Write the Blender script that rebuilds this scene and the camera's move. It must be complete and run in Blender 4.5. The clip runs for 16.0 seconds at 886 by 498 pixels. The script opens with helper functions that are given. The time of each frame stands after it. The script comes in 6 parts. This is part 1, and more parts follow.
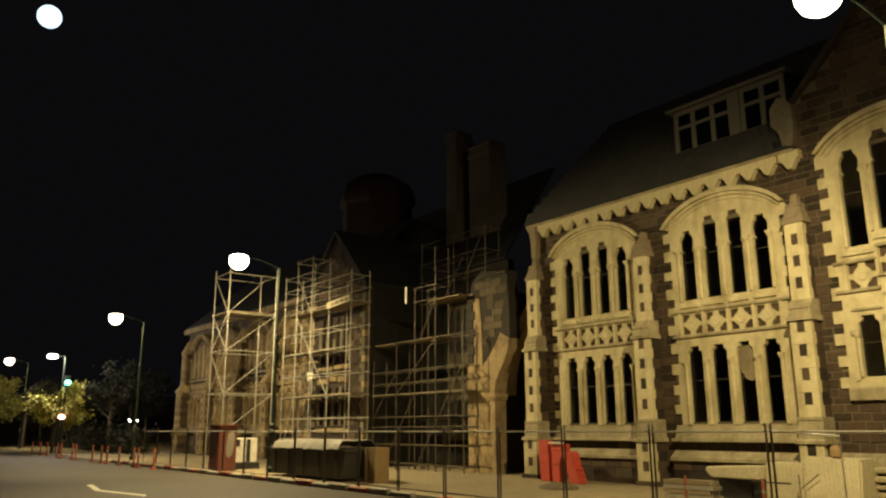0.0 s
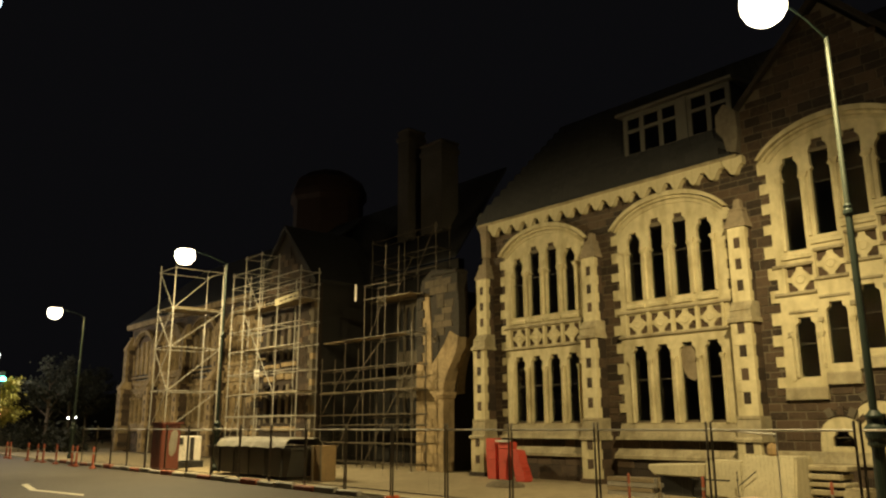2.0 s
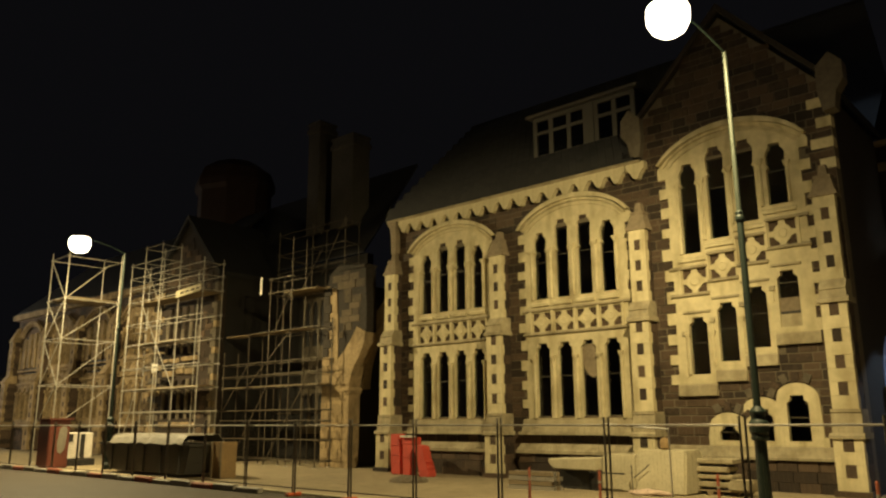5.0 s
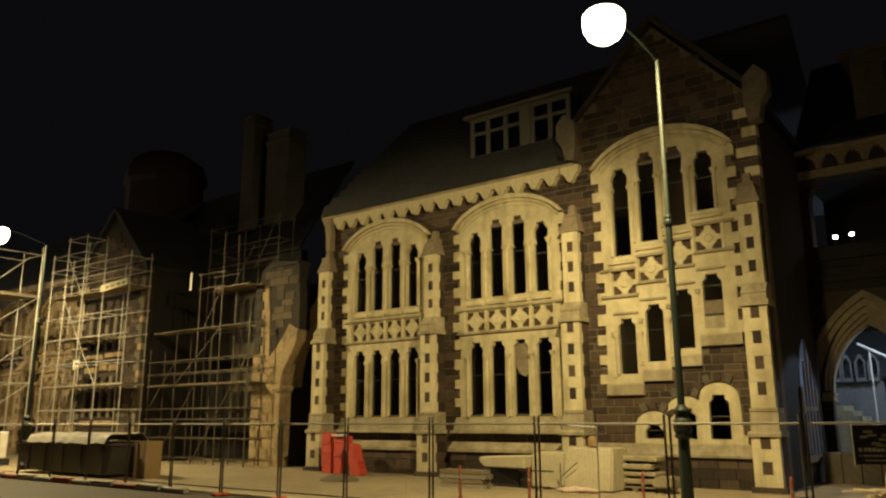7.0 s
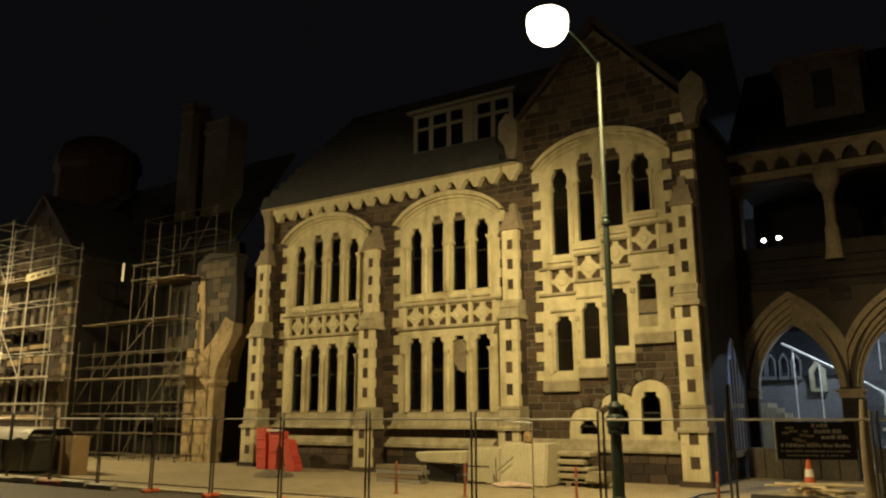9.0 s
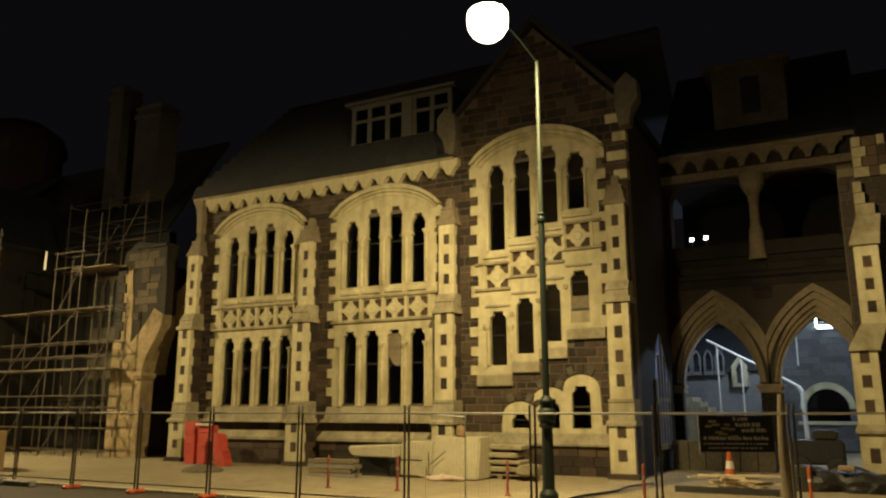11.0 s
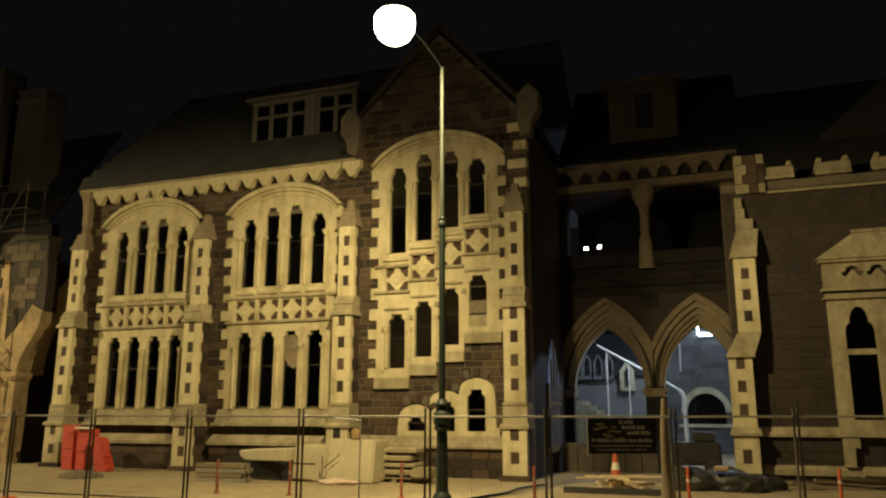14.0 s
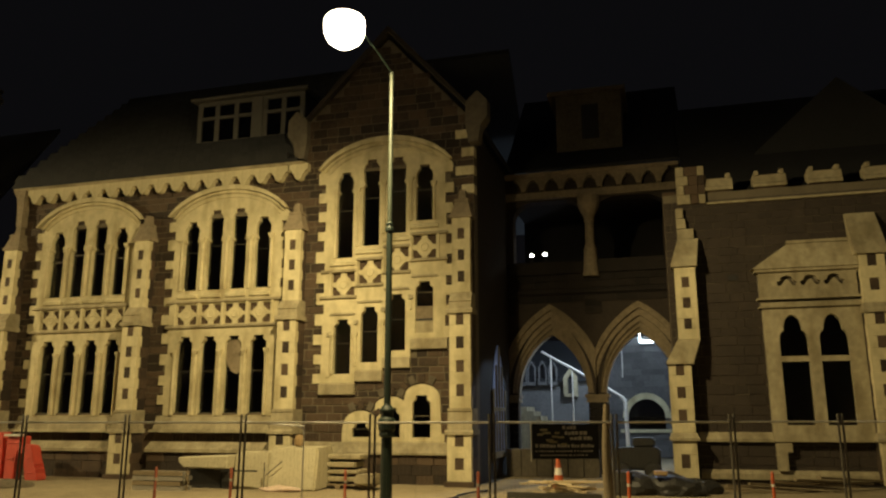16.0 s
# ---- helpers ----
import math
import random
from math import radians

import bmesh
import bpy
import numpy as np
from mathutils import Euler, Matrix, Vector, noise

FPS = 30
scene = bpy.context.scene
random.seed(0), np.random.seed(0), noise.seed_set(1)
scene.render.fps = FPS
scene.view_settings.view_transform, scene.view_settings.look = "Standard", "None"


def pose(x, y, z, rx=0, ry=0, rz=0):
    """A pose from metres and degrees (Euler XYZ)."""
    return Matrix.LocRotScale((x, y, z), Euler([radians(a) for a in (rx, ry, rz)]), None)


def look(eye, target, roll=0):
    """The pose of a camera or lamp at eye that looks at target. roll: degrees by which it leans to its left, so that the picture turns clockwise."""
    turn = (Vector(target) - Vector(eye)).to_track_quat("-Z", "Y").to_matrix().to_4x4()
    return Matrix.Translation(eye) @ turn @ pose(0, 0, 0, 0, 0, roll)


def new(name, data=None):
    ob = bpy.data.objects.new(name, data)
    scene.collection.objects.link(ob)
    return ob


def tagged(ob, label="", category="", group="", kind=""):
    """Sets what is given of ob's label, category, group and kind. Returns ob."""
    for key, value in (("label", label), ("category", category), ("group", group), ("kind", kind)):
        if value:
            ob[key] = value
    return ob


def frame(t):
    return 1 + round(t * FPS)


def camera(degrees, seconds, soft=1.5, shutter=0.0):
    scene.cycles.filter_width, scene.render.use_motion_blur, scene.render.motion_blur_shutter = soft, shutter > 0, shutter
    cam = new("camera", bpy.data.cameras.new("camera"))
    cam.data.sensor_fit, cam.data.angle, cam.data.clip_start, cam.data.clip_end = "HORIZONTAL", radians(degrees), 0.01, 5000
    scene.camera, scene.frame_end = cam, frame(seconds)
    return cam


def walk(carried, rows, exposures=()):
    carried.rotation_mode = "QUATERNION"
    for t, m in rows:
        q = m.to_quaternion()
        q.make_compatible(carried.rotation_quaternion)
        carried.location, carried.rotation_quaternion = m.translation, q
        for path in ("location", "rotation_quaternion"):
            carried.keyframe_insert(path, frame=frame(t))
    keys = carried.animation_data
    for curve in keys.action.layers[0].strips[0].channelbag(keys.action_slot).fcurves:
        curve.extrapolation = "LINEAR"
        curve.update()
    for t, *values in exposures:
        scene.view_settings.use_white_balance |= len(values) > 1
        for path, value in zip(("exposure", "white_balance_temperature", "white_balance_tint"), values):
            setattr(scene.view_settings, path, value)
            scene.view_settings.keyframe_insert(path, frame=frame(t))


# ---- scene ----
cam = camera(60.08, 16.0, soft=2.3)
EYE = 1.8
ROWS = [
    (0, -37.399, 13.145, 0.272),
    (0.5, -38.263, 13.115, 0.215),
    (1, -39.168, 13.038, 0.268),
    (1.5, -40.073, 12.999, 0.236),
    (2, -41.190, 12.999, 0.197),
    (2.5, -42.374, 13.003, 0.193),
    (3, -43.467, 12.997, 0.303),
    (3.5, -44.486, 12.960, 0.313),
    (4, -45.574, 12.849, 0.290),
    (6.5, -51.966, 12.529, 0.304),
    (7, -53.050, 12.527, 0.278),
    (7.5, -54.131, 12.520, 0.218),
    (8, -55.351, 12.471, 0.144),
    (10.5, -61.127, 11.769, 0.085),
    (11, -62.466, 11.746, 0.071),
    (11.5, -63.652, 11.734, 0.114),
    (12, -64.972, 11.745, 0.039),
    (12.5, -66.263, 11.804, -0.037),
    (13, -67.653, 11.863, -0.041),
    (13.5, -68.846, 11.929, -0.015),
    (14, -70.070, 11.956, -0.008),
    (14.5, -71.222, 12.073, -0.002),
    (15, -72.323, 12.192, 0.024),
    (15.5, -73.247, 12.322, 0.024),
    (16, -74.086, 12.378, 0.076),
]
walk(cam, [(t, pose(0, 0, EYE, 90 + pitch, roll, yaw)) for t, yaw, pitch, roll in ROWS])

# ---- night sky and street light ----
world = bpy.data.worlds.new("night_sky")
scene.world = world
world.use_nodes = True
world.node_tree.nodes["Background"].inputs[0].default_value = (0.0032, 0.0031, 0.0036, 1)
world.node_tree.nodes["Background"].inputs[1].default_value = 1.0
SODIUM = (1.0, 0.785, 0.375)
GROUND, ROAD = -0.15, -0.22


def lamp_light(name, x, y, z, watts, colour, radius):
    data = bpy.data.lights.new(name, "POINT")
    data.energy, data.color, data.shadow_soft_size = watts, colour, radius
    ob = new(name, data)
    ob.location = (x, y, z)
    return ob


# heads of the street lamps: pole x, pole y, head x, head z, watts
# the last, at y -22.1, is unseen and placed by the others' spacing
STREET_LAMPS = [(15.8, 5.75, 13.9, 10.1, 6700), (15.78, 33.6, 13.88, 9.7, 8200), (15.5, 54.0, 13.75, 9.3, 3600),
                (15.2, 94.0, 13.4, 9.2, 3200), (15.8, -22.1, 13.9, 10.1, 800)]
ARM_Y = 0.4
for px_, py_, hx_, hz_, watts_ in STREET_LAMPS:
    # a road lantern throws most of its light up and down the street
    for way in (1, -1):
        beam_ = bpy.data.lights.new("street_light", "SPOT")
        beam_.energy, beam_.color, beam_.shadow_soft_size = watts_ * (1.0 if way > 0 or py_ > 10 else 0.74), SODIUM, 0.15
        beam_.spot_size, beam_.spot_blend = radians(150), 0.7
        eye_ = Vector((hx_, py_ + ARM_Y, hz_ - 0.14))
        new("street_light", beam_).matrix_world = look(eye_, eye_ + Vector((0.14, 0.81 * way, -0.57)))
    lamp_light("street_light", hx_, py_ + ARM_Y, hz_ - 0.14, watts_ * 0.08, SODIUM, 0.10)
lamp_light("street_light", 13.6, 72.5, 7.7, 2600, (1.0, 0.9, 0.75), 0.1)
# floodlights of the building site in the courtyard
lamp_light("site_light", 33.2, 2.3, 6.0, 800, (0.62, 0.8, 1.0), 0.15)
lamp_light("site_light", 29.8, 0.5, 5.2, 300, (0.62, 0.78, 1.0), 0.1)
lamp_light("site_light", 34.0, 7.2, 5.0, 70, (0.55, 0.7, 1.0), 0.15)


# ---- materials ----
def material(name, colour, rough=0.85, var=0.3, scale=0.8, fine=14.0, bump=0.25, metal=0.0, rand=0.0, island=False, stain=None, spec=0.5, grime=0.0):
    m = bpy.data.materials.new(name)
    m.use_nodes = True
    nt = m.node_tree
    b = nt.nodes["Principled BSDF"]
    b.inputs["Roughness"].default_value = rough
    b.inputs["Metallic"].default_value = metal
    b.inputs["Specular IOR Level"].default_value = spec
    tc = nt.nodes.new("ShaderNodeTexCoord")
    n1 = nt.nodes.new("ShaderNodeTexNoise")
    n1.inputs["Scale"].default_value, n1.inputs["Detail"].default_value = scale, 5
    n2 = nt.nodes.new("ShaderNodeTexNoise")
    n2.inputs["Scale"].default_value, n2.inputs["Detail"].default_value = fine, 4
    for n in (n1, n2):
        nt.links.new(tc.outputs["Object"], n.inputs["Vector"])
    add = nt.nodes.new("ShaderNodeMath")
    add.operation = "ADD"
    nt.links.new(n1.outputs["Fac"], add.inputs[0])
    nt.links.new(n2.outputs["Fac"], add.inputs[1])
    last = add.outputs[0]
    if rand:
        if island:
            src = nt.nodes.new("ShaderNodeNewGeometry").outputs["Random Per Island"]
        else:
            src = nt.nodes.new("ShaderNodeObjectInfo").outputs["Random"]
        mul = nt.nodes.new("ShaderNodeMath")
        mul.operation = "MULTIPLY_ADD"
        mul.inputs[1].default_value, mul.inputs[2].default_value = rand, -rand / 2
        nt.links.new(src, mul.inputs[0])
        add2 = nt.nodes.new("ShaderNodeMath")
        add2.operation = "ADD"
        nt.links.new(last, add2.inputs[0])
        nt.links.new(mul.outputs[0], add2.inputs[1])
        last = add2.outputs[0]
    ramp = nt.nodes.new("ShaderNodeMapRange")
    ramp.inputs["From Min"].default_value, ramp.inputs["From Max"].default_value = 0.6, 1.4
    nt.links.new(last, ramp.inputs["Value"])
    mix = nt.nodes.new("ShaderNodeMix")
    mix.data_type = "RGBA"
    lo = stain or tuple(c * (1 - var) for c in colour)
    hi = tuple(min(1, c * (1 + var * 0.6)) for c in colour)
    mix.inputs["A"].default_value, mix.inputs["B"].default_value = (*lo, 1), (*hi, 1)
    nt.links.new(ramp.outputs["Result"], mix.inputs["Factor"])
    out = mix.outputs["Result"]
    if grime:
        # streaks of old dirt, drawn out downwards
        mp = nt.nodes.new("ShaderNodeMapping")
        mp.inputs["Scale"].default_value = (2.2, 2.2, 0.9)
        n3 = nt.nodes.new("ShaderNodeTexNoise")
        n3.inputs["Scale"].default_value, n3.inputs["Detail"].default_value = 1.0, 6
        nt.links.new(tc.outputs["Object"], mp.inputs["Vector"])
        nt.links.new(mp.outputs["Vector"], n3.inputs["Vector"])
        r3 = nt.nodes.new("ShaderNodeMapRange")
        r3.inputs["From Min"].default_value, r3.inputs["From Max"].default_value = 0.46, 0.76
        r3.inputs["To Max"].default_value = grime
        nt.links.new(n3.outputs["Fac"], r3.inputs["Value"])
        mx = nt.nodes.new("ShaderNodeMix")
        mx.data_type = "RGBA"
        mx.inputs["B"].default_value = (colour[0] * 0.42, colour[1] * 0.38, colour[2] * 0.30, 1)
        nt.links.new(r3.outputs["Result"], mx.inputs["Factor"])
        nt.links.new(out, mx.inputs["A"])
        out = mx.outputs["Result"]
    nt.links.new(out, b.inputs["Base Color"])
    if bump:
        bp = nt.nodes.new("ShaderNodeBump")
        bp.inputs["Strength"].default_value, bp.inputs["Distance"].default_value = bump, 0.02
        nt.links.new(n2.outputs["Fac"], bp.inputs["Height"])
        nt.links.new(bp.outputs["Normal"], b.inputs["Normal"])
    return m


def glowing(name, colour, strength):
    m = bpy.data.materials.new(name)
    m.use_nodes = True
    b = m.node_tree.nodes["Principled BSDF"]
    b.inputs["Base Color"].default_value = (*colour, 1)
    b.inputs["Emission Color"].default_value = (*colour, 1)
    b.inputs["Emission Strength"].default_value = strength
    return m


def glass(name):
    m = bpy.data.materials.new(name)
    m.use_nodes = True
    b = m.node_tree.nodes["Principled BSDF"]
    b.inputs["Base Color"].default_value = (0.6, 0.62, 0.6, 1)
    b.inputs["Transmission Weight"].default_value = 1.0
    b.inputs["Roughness"].default_value = 0.06
    return m


M_PALE = material("pale_limestone", (0.58, 0.51, 0.315), 0.88, 0.24, 0.55, 5, 0.15, rand=0.22, grime=0.75)
M_PALE_DIRTY = material("weathered_limestone", (0.37, 0.32, 0.205), 0.92, 0.38, 1.0, 6, 0.25, rand=0.2, grime=0.8)
# darker limestone; on link, recess and gable it also paints in dim light
M_DARKENED = material("darkened_limestone", (0.125, 0.105, 0.075), 0.92, 0.4, 1.2, 8, 0.4, rand=0.2)
M_ARCH = material("brown_limestone", (0.25, 0.20, 0.13), 0.92, 0.4, 1.2, 8, 0.4, rand=0.2)
M_TAN = material("tan_limestone", (0.31, 0.23, 0.125), 0.92, 0.45, 1.0, 6, 0.3, rand=0.3, grime=0.8)
M_DARK = material("dark_bluestone", (0.062, 0.040, 0.024), 0.85, 0.6, 1.5, 9, 0.9, rand=1.0)
M_DARK_JOINED = material("dark_bluestone_courses", (0.062, 0.040, 0.024), 0.85, 0.6, 1.5, 9, 0.9, rand=1.0, island=True)
M_HALL = material("brown_bluestone_courses", (0.042, 0.031, 0.023), 0.88, 0.4, 1.5, 11, 0.5, rand=0.3, island=True)
M_MORTAR = material("lime_mortar", (0.15, 0.125, 0.085), 0.95, 0.3, 2, 20, 0.3)
M_SLATE = material("roof_slate", (0.016, 0.0155, 0.016), 0.8, 0.4, 1, 10, 0.3, rand=0.6, island=True)
# white joinery, darkened in colour for the dim light on the roof
M_WOOD_WHITE = material("dimmed_white_wood", (0.13, 0.12, 0.10), 0.6, 0.15, 2, 20, 0.1)
M_ASPHALT = material("asphalt", (0.062, 0.049, 0.034), 0.8, 0.35, 0.25, 30, 0.6, grime=0.5)
M_CONCRETE = material("concrete_paving", (0.30, 0.245, 0.15), 0.9, 0.3, 0.4, 12, 0.3, grime=0.5)
M_CONC_BLOCK = material("cast_concrete", (0.47, 0.42, 0.28), 0.9, 0.25, 1.2, 14, 0.3)
M_GALV = material("galvanised_steel", (0.62, 0.60, 0.55), 0.42, 0.2, 3, 30, 0.05, metal=0.85)
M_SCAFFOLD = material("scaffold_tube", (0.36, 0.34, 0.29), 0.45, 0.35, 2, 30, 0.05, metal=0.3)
# scaffold tube again, darkened in colour to paint dim light
M_TUBE_DIM = material("dimmed_scaffold_tube", (0.11, 0.09, 0.062), 0.6, 0.6, 2, 30, 0.05, metal=0.3)
M_NORTH = material("grimy_limestone", (0.26, 0.195, 0.11), 0.92, 0.6, 0.9, 6, 0.4, rand=0.4, grime=0.9)
M_FENCE = material("fence_steel", (0.16, 0.145, 0.12), 0.5, 0.25, 3, 30, 0.05, metal=0.6)
M_POLE = material("dark_green_paint", (0.012, 0.020, 0.015), 0.55, 0.3, 3, 30, 0.05, spec=0.25)
M_POLE_GREY = material("green_grey_paint", (0.038, 0.046, 0.034), 0.4, 0.2, 3, 30, 0.05)
M_RED = material("red_plastic", (0.55, 0.075, 0.05), 0.5, 0.25, 2.5, 20, 0.08)
M_ORANGE = material("orange_plastic", (0.50, 0.10, 0.03), 0.55, 0.25, 3, 20, 0.05, rand=0.2)
M_WHITE = material("white_plastic", (0.7, 0.66, 0.58), 0.5, 0.2, 3, 20, 0.05)
M_TIMBER = material("sawn_timber", (0.22, 0.17, 0.10), 0.8, 0.35, 2, 25, 0.3, rand=0.5)
M_PLY = material("plywood", (0.30, 0.20, 0.09), 0.75, 0.3, 1.5, 18, 0.2)
M_TARP = material("pale_tarpaulin", (0.24, 0.22, 0.175), 0.6, 0.3, 1.5, 10, 0.4)
M_BLACK = material("black_paint", (0.02, 0.019, 0.018), 0.55, 0.3, 2, 20, 0.1)
M_SKIP = material("dark_skip_steel", (0.045, 0.042, 0.035), 0.55, 0.4, 2, 20, 0.2)
M_RUST = material("maroon_paint", (0.14, 0.035, 0.02), 0.6, 0.3, 1.5, 20, 0.1)
M_BLIND = material("brown_blind_cloth", (0.085, 0.062, 0.040), 0.9, 0.35, 1.2, 9, 0.2, rand=0.5)
# near-black stone for parts whose dim light is painted in
M_GATE = material("dimmed_stone", (0.028, 0.022, 0.016), 0.92, 0.6, 0.9, 8, 0.6, rand=0.6)
M_PLASTER = material("dim_plaster", (0.12, 0.095, 0.065), 0.95, 0.3, 1, 10, 0.0)
M_PLANK = material("fresh_sawn_planks", (0.62, 0.50, 0.30), 0.8, 0.3, 2, 25, 0.3, rand=0.5)
# darker copy of the bluestone, with the shade put into its colour
M_LINK_SHADE = material("shade_painted_bluestone", (0.019, 0.014, 0.011), 0.9, 0.5, 1.5, 9, 0.7, rand=0.6, island=True)
# near-black that puts missing light into the colour of rooms and recesses
M_UNLIT = material("unlit_near_black", (0.018, 0.016, 0.014), 0.95, 0.3, 1, 10, 0.0)
M_LEAF = material("yellow_green_leaves", (0.26, 0.24, 0.04), 0.7, 0.4, 3, 20, 0.0, rand=0.8, island=True)
M_HEDGE = material("dark_foliage", (0.016, 0.018, 0.01), 0.9, 0.4, 3, 20, 0.0, rand=0.8, island=True)
M_BARK = material("bark", (0.06, 0.045, 0.03), 0.9, 0.4, 4, 20, 0.5)
M_PAINT = material("road_paint", (0.55, 0.50, 0.38), 0.7, 0.35, 2, 25, 0.1)
M_MOUND = material("mound_brown", (0.15, 0.12, 0.08), 0.95, 0.4, 1.5, 12, 0.8)
M_BRICK = material("red_brick", (0.05, 0.028, 0.02), 0.9, 0.3, 2, 14, 0.4)
M_STACK = material("dark_render", (0.075, 0.066, 0.054), 0.92, 0.35, 1.0, 8, 0.4)
M_SKYSTONE = material("courtyard_stone", (0.12, 0.115, 0.11), 0.9, 0.35, 1, 9, 0.5, rand=0.6)
M_GLASS = glass("window_glass")
M_GLOW = glowing("sodium_bowl", (1.0, 0.86, 0.6), 12)
M_GLOW_COOL = glowing("cool_tube", (0.72, 0.9, 1.0), 9)
M_GLOW_WHITE = glowing("white_bulb", (1.0, 0.95, 0.85), 14)
# emissive stand-in for blue light at the side wall; no lamp behind
M_BLUE_PANE = glowing("added_blue_glow", (0.30, 0.42, 0.80), 0.065)
M_GREEN = glowing("green_signal", (0.15, 1.0, 0.75), 6)
M_REDSIG = glowing("red_signal", (1.0, 0.45, 0.38), 6)
M_MOON = glowing("moonlight", (0.66, 0.86, 1.0), 1.7)


# ---- building helpers ----
def thing(name, at, label, category, group="", kind=""):
    ob = new(name)
    ob.location = at
    ob.empty_display_size = 0.2
    return tagged(ob, label, category, group, kind)


def part(name, bm, mat, parent, label="", kind=""):
    me = bpy.data.meshes.new(name)
    if isinstance(bm, bpy.types.Mesh):
        me = bm
    else:
        bmesh.ops.recalc_face_normals(bm, faces=bm.faces[:])
        bm.to_mesh(me)
        bm.free()
        me.materials.append(mat)
    ob = new(name, me)
    if parent is not None:
        ob.parent = parent
        if parent.parent is None:
            ob.matrix_parent_inverse = parent.matrix_basis.inverted()
    return tagged(ob, label, kind=kind)


def solid(name, bm, mat, label, category, group="", kind=""):
    ob = part(name, bm, mat, None)
    return tagged(ob, label, category, group, kind)


def box(bm, x0, x1, y0, y1, z0, z1):
    v = [bm.verts.new((x, y, z)) for x in (x0, x1) for y in (y0, y1) for z in (z0, z1)]
    for f in ((0, 1, 3, 2), (4, 6, 7, 5), (0, 4, 5, 1), (2, 3, 7, 6), (0, 2, 6, 4), (1, 5, 7, 3)):
        bm.faces.new([v[i] for i in f])
    return v


def block(x0, x1, y0, y1, z0, z1, c=0.012):
    """A stone with its front edges taken off."""
    bm = bmesh.new()
    box(bm, x0, x1, y0, y1, z0, z1)
    bmesh.ops.bevel(bm, geom=bm.edges[:], offset=c, segments=1, affect="EDGES")
    return bm


def plain(*boxes):
    bm = bmesh.new()
    for b in boxes:
        box(bm, *b)
    return bm


def soft(b, c=0.02, seg=2):
    bm = bmesh.new()
    box(bm, *b)
    bmesh.ops.bevel(bm, geom=bm.edges[:], offset=c, segments=seg, affect="EDGES")
    return bm


def prism(bm, pts, axis, a, b):
    """A convex or concave outline swept along one axis. Outline in the other two axes, in x, y, z order."""
    def put(p, s):
        q = list(p)
        q.insert("xyz".index(axis), s)
        return bm.verts.new(q)
    va, vb = [put(p, a) for p in pts], [put(p, b) for p in pts]
    bm.faces.new(va)
    bm.faces.new(vb[::-1])
    n = len(pts)
    for i in range(n):
        bm.faces.new((va[i], va[(i + 1) % n], vb[(i + 1) % n], vb[i]))
    return bm


def plate(outer, holes, x0, x1):
    """A slab facing the street, outline and holes in y, z, from x0 to x1."""
    bm = bmesh.new()
    edges = []
    loops = []
    for loop in (outer, *holes):
        vs = [bm.verts.new((x0, y, z)) for y, z in loop]
        loops.append(vs)
        edges += [bm.edges.new((vs[i], vs[(i + 1) % len(vs)])) for i in range(len(vs))]
    bmesh.ops.triangle_fill(bm, use_beauty=True, use_dissolve=False, edges=edges)
    out = bmesh.ops.extrude_face_region(bm, geom=bm.faces[:])
    bmesh.ops.translate(bm, verts=[g for g in out["geom"] if isinstance(g, bmesh.types.BMVert)], vec=(x1 - x0, 0, 0))
    return bm


def tube(bm, p, q, r, n=8, r2=None):
    p, q = Vector(p), Vector(q)
    d = q - p
    m = Matrix.Translation((p + q) / 2) @ d.to_track_quat("Z", "Y").to_matrix().to_4x4()
    bmesh.ops.create_cone(bm, cap_ends=True, segments=n, radius1=r, radius2=r if r2 is None else r2, depth=d.length, matrix=m)
    return bm


def lathe(bm, profile, at, n=16):
    rings = []
    for r, z in profile:
        rings.append([bm.verts.new((at[0] + r * math.cos(2 * math.pi * i / n), at[1] + r * math.sin(2 * math.pi * i / n), at[2] + z)) for i in range(n)])
    for a, b in zip(rings, rings[1:]):
        for i in range(n):
            bm.faces.new((a[i], a[(i + 1) % n], b[(i + 1) % n], b[i]))
    bm.faces.new(rings[0][::-1])
    bm.faces.new(rings[-1])
    return bm


def arc(yc, half, z0, z1, n=16, point=0.0):
    """Points of a low arch from +half to -half; point: how far it is pointed."""
    out = []
    for i in range(n + 1):
        u = 1 - 2 * i / n
        round_ = math.sqrt(max(0, 1 - (abs(u) * 0.9) ** 2)) - math.sqrt(1 - 0.81)
        round_ /= 1 - math.sqrt(1 - 0.81)
        out.append((yc + u * half, z0 + (z1 - z0) * ((1 - point) * round_ + point * (1 - abs(u)))))
    return out


def gothic(yc, half, z0, z1, n=10):
    """A pointed arch of two circle arcs, from +half to -half."""
    h = z1 - z0
    r = (h * h + half * half) / (2 * half)
    out = []
    a1 = math.atan2(h, r - half)
    for i in range(n + 1):
        a = a1 * i / n
        out.append((yc + half - r + r * math.cos(a), z0 + r * math.sin(a)))
    return out + [(2 * yc - y, z) for y, z in out[-2::-1]]

# ---- ground ----
ground = bmesh.new()
box(ground, -400, 900, -700, 900, -2.0, ROAD)
solid("road", ground, M_ASPHALT, "worn dark asphalt street lit by sodium lamps", "road", kind="structure")
solid("pavement", plain((14.25, 70, -60, 110, -1.0, GROUND)), M_CONCRETE, "dusty pale concrete paving before the stone buildings", "pavement", kind="structure")
kerb = thing("kerb", (14.15, 0, ROAD), "pale concrete kerb stones along the street", "kerb", kind="structure")
kb = bpy.data.meshes.new("kerb_stone")
tmp = block(14.08, 14.25, -0.49, 0.49, ROAD - 0.1, GROUND + 0.005, 0.015)
tmp.to_mesh(kb)
tmp.free()
kb.materials.append(M_CONC_BLOCK)
